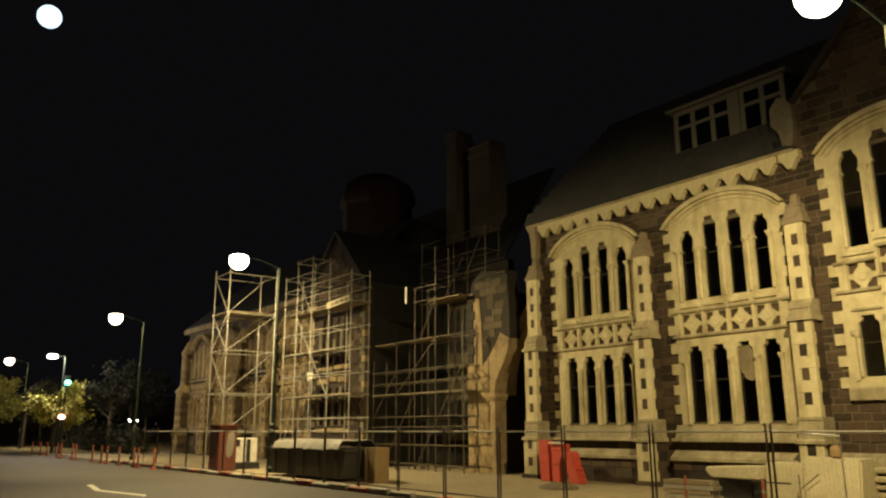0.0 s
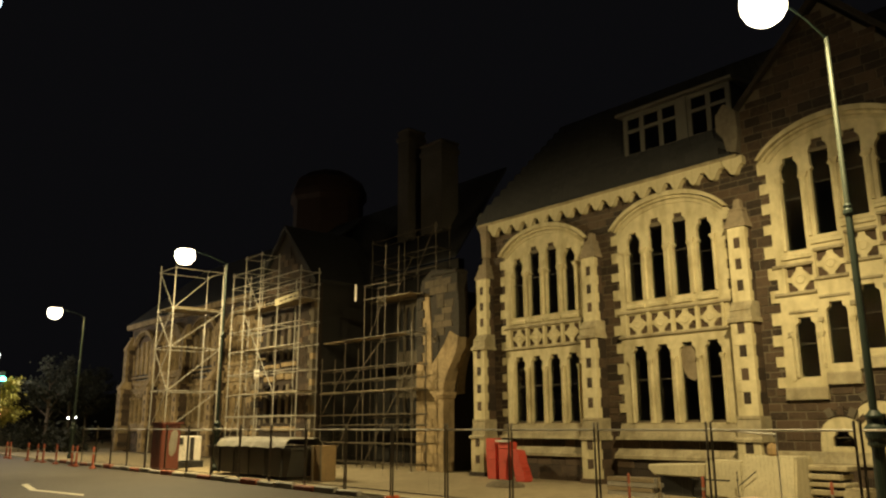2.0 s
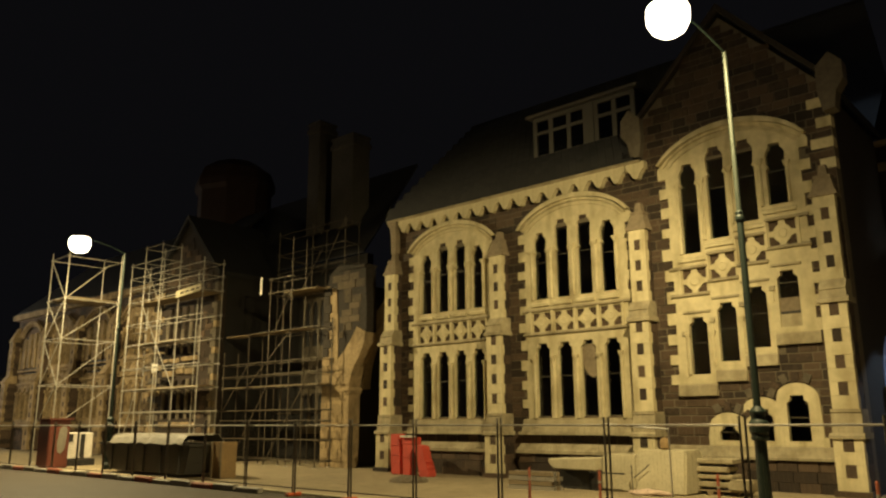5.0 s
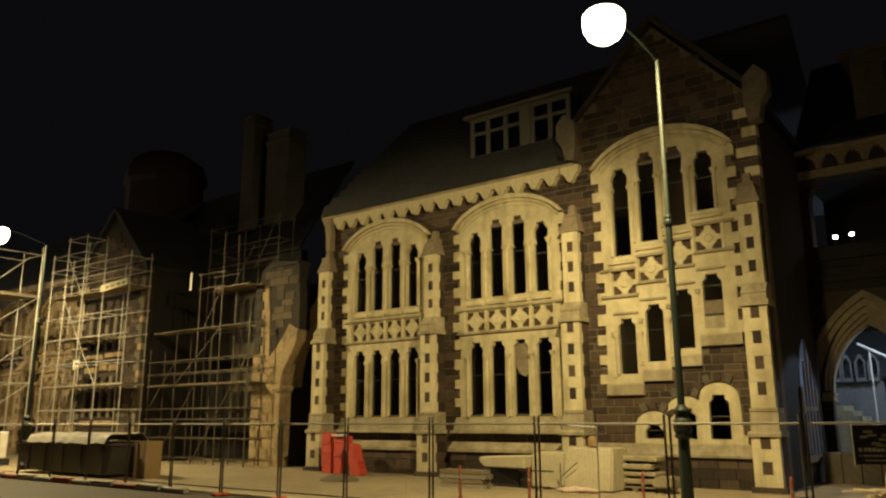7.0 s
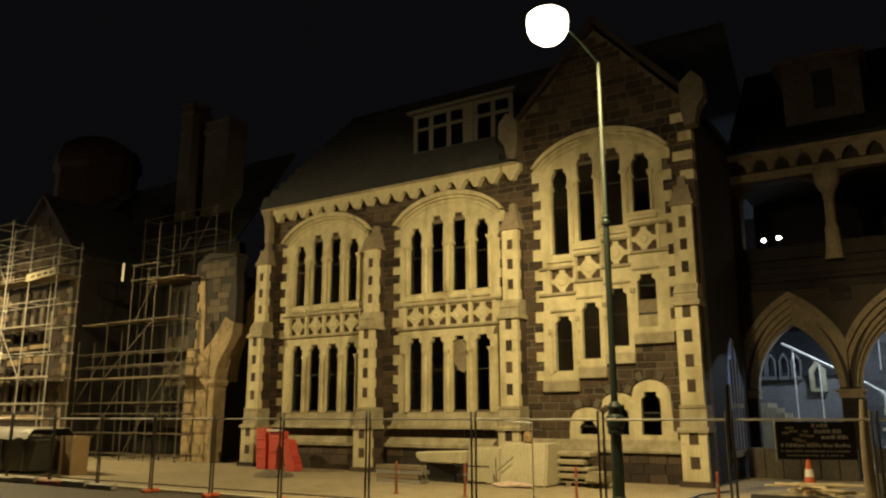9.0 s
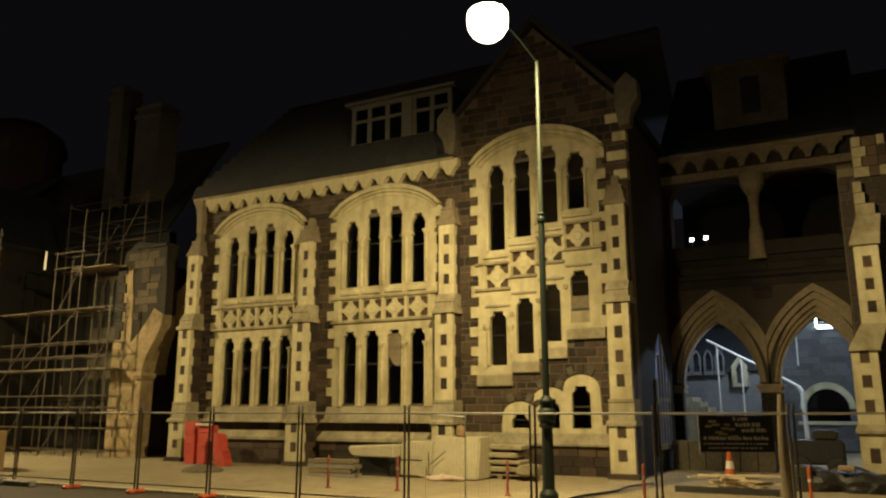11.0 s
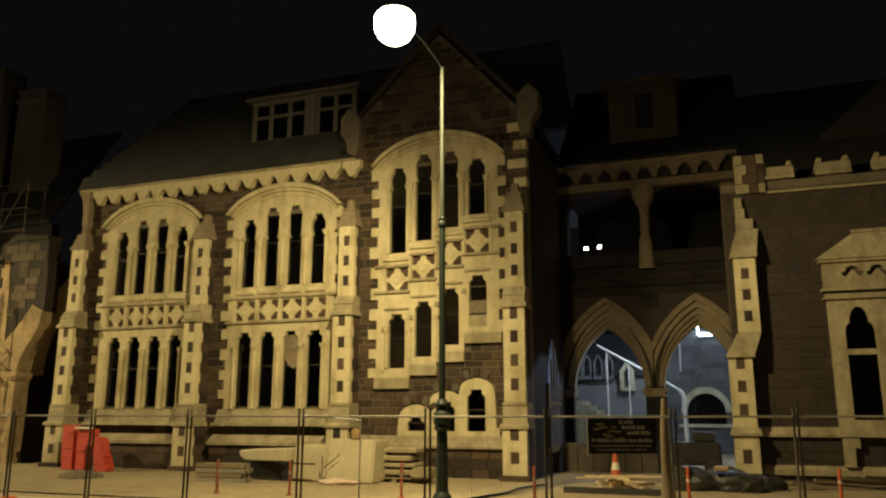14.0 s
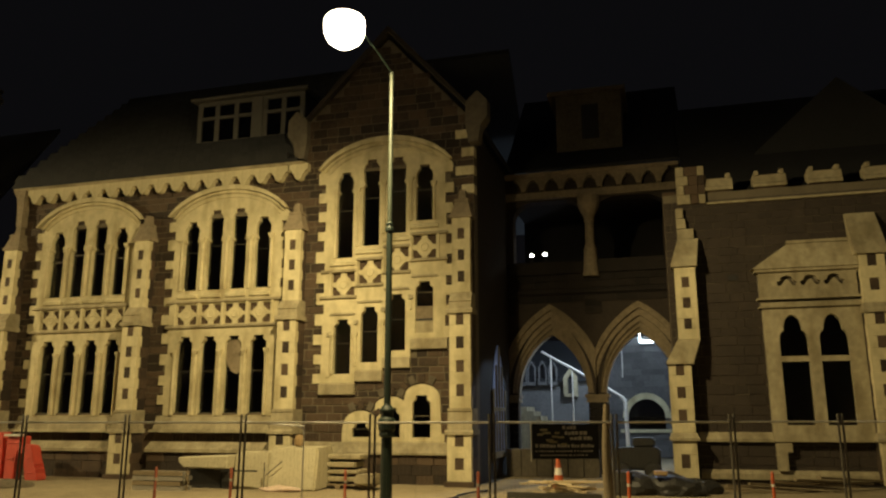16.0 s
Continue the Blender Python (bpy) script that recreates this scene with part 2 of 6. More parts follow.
for i in range(-10, 66):
    o = part("kerb_stone", kb, None, kerb)
    o.location = (0, i + 0.5, 0)
# lane arrow and edge line, worn
mark = bmesh.new()
prism(mark, [(7.55, 31.8), (7.85, 32.2), (7.35, 28.9), (7.95, 25.9), (7.75, 25.3), (7.1, 28.7)], "z", ROAD, ROAD + 0.004)
solid("road_marking", mark, M_PAINT, "worn pale painted lane mark on the asphalt", "road marking", kind="structure")
solid("road_marking", plain((8.0, 14.0, 84, 85.4, ROAD, ROAD + 0.004)), M_PAINT, "pale painted stop line on the asphalt", "road marking", kind="structure")

# ---- the college building ----
WALL, FRONT = 22.74, 22.1
COURSE = 0.335
college = thing("college_building", (25, 14.5, GROUND), "dark bluestone gothic college building with pale limestone dressings", "building")
YC = [19.87, 14.18, 8.44]
PITCH = [0.905, 0.925, 0.915]
BUTTRESS = [23.0, 17.34, 11.5, 5.78]


def upper_light(yc, w, z0, zs, zt):
    h = w / 2
    right = [(h, z0), (h, zs), (h * 0.74, zs + 0.06), (h * 0.94, zs + 0.17), (h * 1.0, zt - 0.34), (h * 0.82, zt - 0.2), (h * 0.58, zt - 0.14), (h * 0.56, zt)]
    return [(yc + y, z) for y, z in right] + [(yc - y, z) for y, z in right[::-1]]


def lower_light(yc, w, z0, zt):
    h = w / 2
    right = [(h, z0), (h, zt - 0.27), (h * 0.94, zt - 0.20), (h * 0.72, zt - 0.15), (h * 0.62, zt - 0.13), (h * 0.62, zt)]
    return [(yc + y, z) for y, z in right] + [(yc - y, z) for y, z in right[::-1]]


def corner_holes(yc, zc, a, b):
    """The four dark corners round a pale quatrefoil lozenge."""
    out = []
    for sy in (1, -1):
        for sz in (1, -1):
            pts = [(a, b), (a * 0.22, b), (a * 0.26, b * 0.66), (a * 0.50, b * 0.46), (a * 0.68, b * 0.22), (a, b * 0.18)]
            out.append([(yc + sy * y, zc + sz * z) for y, z in pts])
    return out


def teeth(yc, half, z0, z1, side, amp=0.15):
    """Long and short quoins along one edge, from z0 up to z1."""
    pts = []
    z, k = z0, 0
    jig = random.Random(int(yc * 100) + side)
    while z < z1 - 0.05:
        e = half - 0.07 + (amp if k % 2 else -amp) * jig.uniform(0.7, 1.15)
        zz = min(z + COURSE * jig.uniform(0.86, 1.14), z1)
        pts += [(yc + side * e, z), (yc + side * e, zz)]
        z, k = zz, k + 1
    return pts


HOLES = []


def bay(k):
    yc, pitch = YC[k], PITCH[k]
    step = 0.36 if k == 2 else 0.0
    lift = 1.2 if k == 2 else 0.0
    half = 2.28
    dys = [1.5, 0.5, -0.5, -1.5]
    tops = [8.5, 8.87, 8.87, 8.5]
    arch = arc(yc, half, 8.72 + lift, 9.66 + lift)
    holes, uppers, lowers, panels = [], [], [], []
    for i, d in enumerate(dys):
        y = yc + d * pitch
        if k < 2:
            uppers.append((y, 0.58, 6.05, 7.72, tops[i]))
            lowers.append((y, 0.60, 1.88, 4.47))
            panels.append((y, 5.22))
        else:
            uppers.append((y, 0.58, 6.88 + step * i, 8.95 + (0.1, 0.3, 0.3, 0.1)[i], (9.8, 10.18, 10.18, 9.84)[i]))
            lowers.append((y, 0.58, 3.14 + 0.345 * i if i < 3 else 5.2, 4.87 + 0.37 * i))
            panels.append((y, 6.0 + step * i))
    for u in uppers:
        holes.append(upper_light(*u))
    for i, l in enumerate(lowers):
        holes.append(lower_light(l[0], l[1], l[2] if k < 2 or i < 3 else 4.36, l[3]))
    for y, z in panels:
        holes += corner_holes(y, z, pitch * 0.42, 0.335 if k < 2 else 0.41)
    if k < 2:
        bottom = 1.86
        outer = teeth(yc, half, bottom, 8.6, -1) + arch[::-1][1:-1] + teeth(yc, half, bottom, 8.6, 1)[::-1]
    else:
        left = teeth(yc, half, 2.5, 9.8, 1)[::-1]
        right = teeth(yc, half, 3.86, 9.8, -1)
        foot = [(yc + 1.0 * pitch, 2.5), (yc + 1.0 * pitch, 2.9), (yc, 2.9), (yc, 3.3), (yc - pitch, 3.3), (yc - pitch, 3.86)]
        outer = right + arch[::-1][1:-1] + left + foot
    sur = part("window_surround", plate(outer, holes, WALL - 0.07, WALL + 0.12), M_PALE, college, "pale limestone window surround with toothed edges")
    if k < 2:
        HOLES.append((yc - half + 0.25, yc + half - 0.25, 1.95, 8.6))
    else:
        HOLES.append((yc - half + 0.25, yc + half - 0.25, 4.2, 9.8))
        HOLES.append((yc - 0.95 * pitch, yc + half - 0.25, 3.36, 4.2))
        HOLES.append((yc + 0.02, yc + half - 0.25, 3.05, 3.36))
    # dark stone behind the lozenge panels
    bm = bmesh.new()
    for y, z in panels:
        box(bm, WALL + 0.0, WALL + 0.05, y - pitch * 0.45, y + pitch * 0.45, z - 0.43, z + 0.43)
    part("panel_backing", bm, M_DARK_JOINED, sur, "dark stone inlay behind lozenges")
    for y, z in panels:
        bm = bmesh.new()
        lathe(bm, [(0.15, 0), (0.15, 0.02), (0.11, 0.035), (0.09, 0.02)], (0, 0, 0), 14)
        bm.transform(Matrix.Translation((WALL - 0.07, y, z)) @ Matrix.Rotation(radians(-90), 4, "Y"))
        part("roundel", bm, M_PALE, sur)
    # hood mould and inner order of the arch
    for off, th, xf, xb in ((0.0, 0.17, 0.24, 0.07), (0.17, 0.10, 0.15, 0.07), (0.34, 0.08, 0.11, 0.07)):
        o = arc(yc, half + 0.05 - off, 8.72 + lift - off * 0.4, 9.70 + lift - off, 20)
        i = arc(yc, half + 0.05 - off - th * 0.7, 8.72 + lift - off * 0.4, 9.70 + lift - off - th, 20)
        bm = bmesh.new()
        prism(bm, o + i[::-1], "x", WALL - xf, WALL - xb)
        part("hood_mould", bm, M_PALE, sur)
    # shafts and capitals between lights, strings and sills
    for i in range(5):
        y = yc + (2 - i) * pitch
        for lo, hi, cap in ((uppers[min(i, 3)][2], uppers[max(0, i - 1)][3] if i else uppers[0][3], 1), (lowers[min(i, 3)][2], lowers[max(0, i - 1)][3] - 0.62 if i else lowers[0][3] - 0.62, 0)):
            if hi - lo < 0.5:
                continue
            edge = i in (0, 4)
            yy = y - (0.13 if i == 0 else -0.13 if i == 4 else 0)
            bm = bmesh.new()
            tube(bm, (WALL - 0.10, yy, lo), (WALL - 0.10, yy, hi), 0.055, 10)
            part("shaft", bm, M_PALE, sur)
            w = 0.2 if not cap else 0.24
            bm = bmesh.new()
            for a, b, s in ((0, 0.05, 0.6), (0.05, 0.11, 0.8), (0.11, 0.17, 1.0)):
                box(bm, WALL - 0.10 - 0.1 * s, WALL - 0.02, yy - w * s * (0.5 if not edge else 0.4), yy + w * s * (0.5 if not edge else 0.4), hi + a, hi + b)
            part("capital", bm, M_PALE, sur)
    for i, (y, z) in enumerate(panels):
        hw = pitch / 2
        e0 = 0.32 if i == 3 else 0
        e1 = 0.32 if i == 0 else 0
        for zz in (z + 0.40, z - 0.45):
            bm = bmesh.new()
            prism(bm, [(WALL - 0.16, zz), (WALL - 0.16, zz + 0.05), (WALL - 0.07, zz + 0.1), (WALL - 0.05, zz - 0.02)], "y", y - hw - e0, y + hw + e1)
            part("string_course", bm, M_PALE_DIRTY, sur)
        bm = bmesh.new()
        box(bm, WALL - 0.13, WALL - 0.05, y + hw - 0.045, y + hw + 0.045, z - 0.45, z + 0.45)
        part("pilaster", bm, M_PALE, sur)
        if i == 3:
            part("pilaster", plain((WALL - 0.13, WALL - 0.05, y - hw - 0.045, y - hw + 0.045, z - 0.45, z + 0.45)), M_PALE, sur)
        # sloped sill under each upper light
        zu = uppers[i][2]
        bm = bmesh.new()
        ws = 0.36 if k < 2 else pitch / 2 + 0.02
        prism(bm, [(WALL - 0.15, zu - 0.26), (WALL - 0.15, zu - 0.17), (WALL + 0.06, zu), (WALL + 0.06, zu - 0.26)], "y", y - ws, y + ws)
        part("sill", bm, M_PALE, sur)
    if k < 2:
        bm = bmesh.new()
        prism(bm, [(WALL - 0.22, 1.42), (WALL + 0.2, 1.42), (WALL + 0.2, 1.88), (WALL - 0.05, 1.86)], "y", yc - 2.25, yc + 2.3)
        part("sill", bm, M_PALE_DIRTY, sur, "sloping weathered stone sill")
        bm = bmesh.new()
        prism(bm, [(WALL - 0.30, 1.32), (WALL + 0.1, 1.32), (WALL + 0.1, 1.42), (WALL - 0.27, 1.42)], "y", yc - 2.38, yc + 2.4)
        part("string_course", bm, M_PALE_DIRTY, sur)
        bm = bmesh.new()
        prism(bm, [(WALL - 0.42, 0.70), (WALL - 0.42, 0.80), (WALL - 0.12, 1.02), (WALL + 0.1, 1.02), (WALL + 0.1, 0.70)], "y", yc - 2.4, yc + 2.4)
        part("plinth_ledge", bm, M_PALE_DIRTY, sur, "weathered projecting plinth ledge")
        bm = bmesh.new()
        for z, n in ((0.40, 7), (0.10, 6), (-0.17, 7)):
            for j in range(n):
                a = yc - 2.38 + 4.76 * j / n
                v = box(bm, WALL - 0.30 - random.uniform(0, 0.02), WALL, a + 0.012, a + 4.76 / n - 0.012, z, z + 0.285)
        part("plinth_stone", bm, M_DARK_JOINED, college, kind="stuff")
    else:
        for i, zb in enumerate((2.5, 2.9, 3.3, 3.86)):
            y = yc + dys[i] * pitch
            hw = pitch / 2
            e0, e1 = (0.3 if i == 3 else 0.0), (0.3 if i == 0 else 0.0)
            zl = lowers[i][2] if i < 3 else 4.36
            bm = bmesh.new()
            prism(bm, [(WALL - 0.13, zb), (WALL - 0.13, zb + 0.06), (WALL - 0.10, zb + 0.3), (WALL + 0.1, zl), (WALL + 0.1, zb)], "y", y - hw - e0 + 0.004, y + hw + e1 - 0.004)
            part("sill", bm, M_PALE_DIRTY, sur, "stepped limestone sill block")
        for i, l in enumerate(lowers):
            yl, zt = l[0], l[3]
            part("label_mould", plain((WALL - 0.13, WALL - 0.06, yl - 0.42, yl + 0.42, zt + 0.14, zt + 0.2)), M_PALE_DIRTY, sur)
            part("label_stop", plain((WALL - 0.16, WALL - 0.06, yl + 0.36, yl + 0.5, zt - 0.55, zt - 0.42)), M_PALE_DIRTY, sur)
            part("jamb_shaft", plain((WALL - 0.11, WALL - 0.06, yl + pitch / 2 - 0.05, yl + pitch / 2 + 0.05, l[2] - 0.1, zt - 0.55)), M_PALE, sur)
        y = yc - 1.5 * pitch
        part("infill_panel", plain((WALL - 0.01, WALL + 0.05, y - 0.31, y + 0.31, 4.3, 4.74)), M_PALE_DIRTY, sur, "pale boarded infill")
        part("infill_panel", plain((WALL + 0.01, WALL + 0.06, y - 0.31, y + 0.31, 4.80, 5.2)), M_ARCH, sur, "brown boarded infill")
        part("infill_rail", plain((WALL - 0.03, WALL + 0.04, y - 0.31, y + 0.31, 4.74, 4.80)), M_BLACK, sur)
    # glazing with bars
    for y, w, z0, zt in [(u[0], u[1], u[2], u[4]) for u in uppers] + [(l[0], l[1], l[2], l[3]) for l in lowers]:
        win = part("window", plain((WALL + 0.07, WALL + 0.082, y - w / 2 - 0.02, y + w / 2 + 0.02, z0 - 0.02, zt + 0.01)), M_GLASS, college, "dark glazed lancet window")
        bm = bmesh.new()
        zm = z0 + (zt - z0) * 0.55
        box(bm, WALL + 0.04, WALL + 0.068, y - w / 2, y + w / 2, zm, zm + 0.018)
        part("glazing_bar", bm, M_FENCE, win)
    return uppers, lowers


DETAIL = [bay(k) for k in range(3)]
# one light holds a pale rounded shape that paints a reflection on its pane
y = YC[1] - 0.5 * PITCH[1]
bm = bmesh.new()
prism(bm, [(y + 0.29, 4.2), (y + 0.29, 3.75), (y + 0.22, 3.5), (y + 0.08, 3.3), (y - 0.12, 3.2), (y - 0.26, 3.3), (y - 0.29, 3.6), (y - 0.29, 4.2), (y - 0.18, 4.34), (y + 0.18, 4.34)], "x", WALL + 0.028, WALL + 0.036)
part("blind", bm, M_ARCH, college, "pale shape painted as a pane reflection")
# drawn brown blinds in the stair bay
for i in range(4):
    y = YC[2] + (1.5 - i) * PITCH[2]
    u, l = DETAIL[2][0][i], DETAIL[2][1][min(i, len(DETAIL[2][1]) - 1)]
    span = u[4] - u[2]
    part("blind", plain((WALL + 0.14, WALL + 0.15, u[0] - u[1] / 2, u[0] + u[1] / 2, u[2] + span * (0.45, 0.6, 0.05, 0.35)[i], u[4])), M_BLIND, college, "drawn brown blind behind the glass")
    if i < len(DETAIL[2][1]):
        part("blind", plain((WALL + 0.14, WALL + 0.15, l[0] - l[1] / 2, l[0] + l[1] / 2, l[2] + 0.05, l[3])), M_BLIND, college, "drawn brown blind behind the glass")


# buttresses with their dark and pale courses
def buttress(yc, parent, x0, w, stages, xback, pale=None):
    """stages: bottom, top, width, front."""
    pale = pale or M_PALE
    body = bmesh.new()
    for z0, z1, ww, xf in stages:
        box(body, xf + 0.05, xback, yc - ww / 2 + 0.03, yc + ww / 2 - 0.03, z0, z1)
    ob = part("buttress", body, M_MORTAR, parent, "stone buttress of chequered dark and pale courses")
    for z0, z1, ww, xf in stages:
        n = max(1, round((z1 - z0) / COURSE))
        h = (z1 - z0) / n
        for i in range(n):
            a, b = z0 + i * h + 0.0015, z0 + (i + 1) * h - 0.0015
            wide = i % 2 == 0
            d0 = 0.24 if wide else 0.17
            yl, yr = yc + ww / 2, yc - ww / 2
            if wide:
                part("stone", block(xf, xf + d0, yr, yl, a, b, 0.004), pale, ob)
            else:
                q = ww * 0.32
                part("stone", block(xf, xf + d0, yl - q, yl, a, b, 0.004), pale, ob)
                part("stone", block(xf, xf + d0, yr, yr + q, a, b, 0.004), pale, ob)
                part("stone", block(xf + 0.004, xf + d0, yr + q + 0.006, yl - q - 0.006, a, b, 0.008), M_DARK, ob)
            if xback - xf - d0 > 0.1:
                part("stone", block(xf + d0 + 0.008, xback, yr + 0.004, yl - 0.004, a, b, 0.01), M_DARK, ob)
    return ob


for k, yc in enumerate(BUTTRESS):
    ob = buttress(yc, college, FRONT, 0.66, [(GROUND + 0.15, 1.30, 0.72, FRONT - 0.14), (2.05, 4.85, 0.65, FRONT), (5.5, 7.86, 0.58, FRONT + 0.2)], WALL + 0.02)
    part("stone", plain((FRONT - 0.2, WALL, yc - 0.45, yc + 0.45, GROUND - 0.1, GROUND + 0.15)), M_DARK, ob)
    for pts, w in (([(FRONT - 0.20, 1.30), (FRONT - 0.20, 1.38), (FRONT - 0.12, 1.44), (WALL, 1.44), (WALL, 1.30)], 0.86),
                   ([(FRONT - 0.08, 1.44), (FRONT - 0.02, 1.96), (FRONT - 0.05, 1.97), (FRONT - 0.05, 2.05), (WALL, 2.05), (WALL, 1.44)], 0.74),
                   ([(FRONT - 0.08, 4.85), (FRONT - 0.08, 4.94), (FRONT, 5.0), (WALL, 5.0), (WALL, 4.85)], 0.80),
                   ([(FRONT + 0.0, 5.0), (FRONT + 0.03, 5.2), (FRONT + 0.0, 5.22), (FRONT + 0.2, 5.5), (WALL, 5.5), (WALL, 5.0)], 0.68)):
        bm = bmesh.new()
        prism(bm, pts, "y", yc - w / 2, yc + w / 2)
        part("weathering", bm, M_PALE_DIRTY, ob)
    cap = bmesh.new()
    x0, x1 = FRONT + 0.16, WALL + 0.02
    for z0, z1, a, b in ((7.86, 7.98, 0.37, 0.35), (7.98, 8.42, 0.33, 0.21), (8.42, 8.5, 0.24, 0.22), (8.5, 8.82, 0.13, 0.09)):
        lo = [cap.verts.new(p) for p in ((x0 + (0.36 - a), yc - a, z0), (x1, yc - a, z0), (x1, yc + a, z0), (x0 + (0.36 - a), yc + a, z0))]
        hi = [cap.verts.new(p) for p in ((x0 + (0.36 - b), yc - b, z1), (x1, yc - b, z1), (x1, yc + b, z1), (x0 + (0.36 - b), yc + b, z1))]
        for i in range(4):
            cap.faces.new((lo[i], lo[(i + 1) % 4], hi[(i + 1) % 4], hi[i]))
        cap.faces.new(lo[::-1])
        cap.faces.new(hi)
    part("cap", cap, M_ARCH, ob, "weathered pyramidal buttress cap")

# main wall, roof, gable
W0, W1 = 5.45, 23.25
wall_holes = [[(a, z0), (b, z0), (b, z1), (a, z1)] for a, b, z0, z1 in HOLES[:2]]
(ha, hb, hc, hd_), (hp, _, hq, _), (hr, _, hs, _) = HOLES[2:5]
wall_holes.append([(hr, hs), (hb, hs), (hb, hd_), (ha, hd_), (ha, hc), (hp, hc), (hp, hq), (hr, hq)])
# stair bay: lower half of the big opening and three small windows
SMALL = [(9.13, 0.56, 1.2, 1.66), (8.14, 0.60, 1.2, 2.08), (7.15, 0.58, 1.2, 2.45)]
wall_holes += [[(y - w / 2 - 0.1, z0 - 0.05), (y + w / 2 + 0.1, z0 - 0.05), (y + w / 2 + 0.1, z1 + 0.1), (y - w / 2 - 0.1, z1 + 0.1)] for y, w, z0, z1 in SMALL]
GAP = [(11.75, 11.3), (11.75, 10.2), (W1, 10.2), (W1, GROUND - 0.2), (W0, GROUND - 0.2), (W0, 11.2), (8.4, 14.5)]
part("wall", plate(GAP, wall_holes, WALL + 0.008, WALL + 0.45), M_MORTAR, college, "bluestone wall bedded in lime mortar")
rest_v, rest_f = [], []


def inside_hole(y, z, m=0.0):
    for a, b, z0, z1 in HOLES:
        if a - m < y < b + m and z0 - m < z < z1 + m:
            return True
    for yy, w, z0, z1 in SMALL:
        if abs(y - yy) < w / 2 + 0.16 and z0 - 0.2 < z < z1 + 0.1:
            return True
    return False


def add_box(vs, fs, x0, x1, y0, y1, z0, z1):
    n = len(vs)
    vs += [(x, y, z) for x in (x0, x1) for y in (y0, y1) for z in (z0, z1)]
    fs += [tuple(n + i for i in f) for f in ((0, 1, 3, 2), (0, 4, 5, 1), (2, 3, 7, 6), (0, 2, 6, 4), (1, 5, 7, 3))]


rng = random.Random(5)
z = GROUND
row = 0
stones = []
while z < 14.2:
    h = rng.choice((0.24, 0.28, 0.32, 0.2))
    yb = W0 - rng.random() * 0.3
    while yb < W1:
        l = rng.uniform(0.34, 0.75)
        a, b = max(yb, W0), min(yb + l, W1)
        ym, zm = (a + b) / 2, z + h / 2
        limit = 10.1 if ym > 11.7 else 11.2 + min(ym - W0, 11.75 - ym) * 1.06
        if b - a > 0.12 and zm < limit and not inside_hole(ym, zm, 0.0):
            stones.append((a + 0.015, b - 0.015, z + 0.015, z + h - 0.015))
        yb += l
    z += h
near = [s for s in stones if s[0] < 11.2 and s[2] < 4.4]
near = near[:300]
for a, b, z0, z1 in near:
    part("stone", block(WALL - rng.uniform(0.0, 0.022), WALL + 0.1, a, b, z0, z1, 0.012), M_DARK, college)
chosen = set(near)
for s in stones:
    if s not in chosen:
        add_box(rest_v, rest_f, WALL - rng.uniform(0.0, 0.022), WALL + 0.08, *s)
me = bpy.data.meshes.new("coursed_stone")
me.from_pydata(rest_v, [], rest_f)
me.materials.append(M_DARK_JOINED)
part("coursed_stone", me, None, college, "dark coursed bluestone", kind="stuff")

# small stair windows under one stepped pale surround with round heads
def head(y, w, z1, a, b_):
    pts = [(y + (w / 2 + 0.30) * math.cos(t), z1 - 0.12 + 0.46 * math.sin(t)) for t in [math.pi * i / 16 for i in range(17)]]
    return [(min(max(yy, a), b_), zz_) for yy, zz_ in pts if a - 0.02 <= yy <= b_ + 0.02]


outline = [(9.74, 1.05)] + [(9.74, 1.3)] + head(*SMALL[0][:2], SMALL[0][3], 8.66, 9.72) + head(*SMALL[1][:2], SMALL[1][3], 7.67, 8.65) + head(*SMALL[2][:2], SMALL[2][3], 6.54, 7.66) + [(6.52, 1.3), (6.42, 1.3), (6.42, 1.05)]
small_sur = part("window_surround", plate(outline, [lower_light(y, w, z0, z1) for y, w, z0, z1 in SMALL], WALL - 0.06, WALL + 0.1), M_PALE, college, "pale stepped surround of small stair windows")
for y, w, z0, z1 in SMALL:
    win = part("window", plain((WALL + 0.06, WALL + 0.07, y - w / 2 - 0.02, y + w / 2 + 0.02, z0 - 0.02, z1 + 0.02)), M_GLASS, college, "small dark window")
    part("glazing_bar", plain((WALL + 0.035, WALL + 0.058, y - w / 2, y + w / 2, (z0 + z1) / 2, (z0 + z1) / 2 + 0.025)), M_FENCE, win)
    for ang in (40, 65, 90, 115, 140):
        t = radians(ang)
        if y < 8.5 and ang > 120 or y > 7.5 and ang < 60:
            continue
        bm = block(-0.05, 0.1, -0.10, 0.10, -0.12, 0.14, 0.012)
        bm.transform(Matrix.Translation((WALL - 0.012, y + (w / 2 + 0.45) * math.cos(t), z1 - 0.12 + 0.62 * math.sin(t))) @ Matrix.Rotation(t - math.pi / 2, 4, "X"))
        part("stone", bm, M_DARKENED if ang in (65, 115) else M_DARK, small_sur)
bm = bmesh.new()
prism(bm, [(WALL - 0.34, 0.70), (WALL - 0.34, 0.76), (WALL - 0.08, 1.06), (WALL + 0.1, 1.06), (WALL + 0.1, 0.70)], "y", 6.15, 11.1)
part("plinth_ledge", bm, M_PALE_DIRTY, college, "weathered projecting plinth ledge")
bm = bmesh.new()
for z, n in ((0.41, 9), (0.12, 8), (-0.17, 9)):
    for j in range(n):
        a = 6.15 + 4.95 * j / n
        box(bm, WALL - 0.24 - random.uniform(0, 0.02), WALL, a + 0.01, a + 4.95 / n - 0.01, z, z + 0.28)
part("plinth_stone", bm, M_DARK_JOINED, college, kind="stuff")

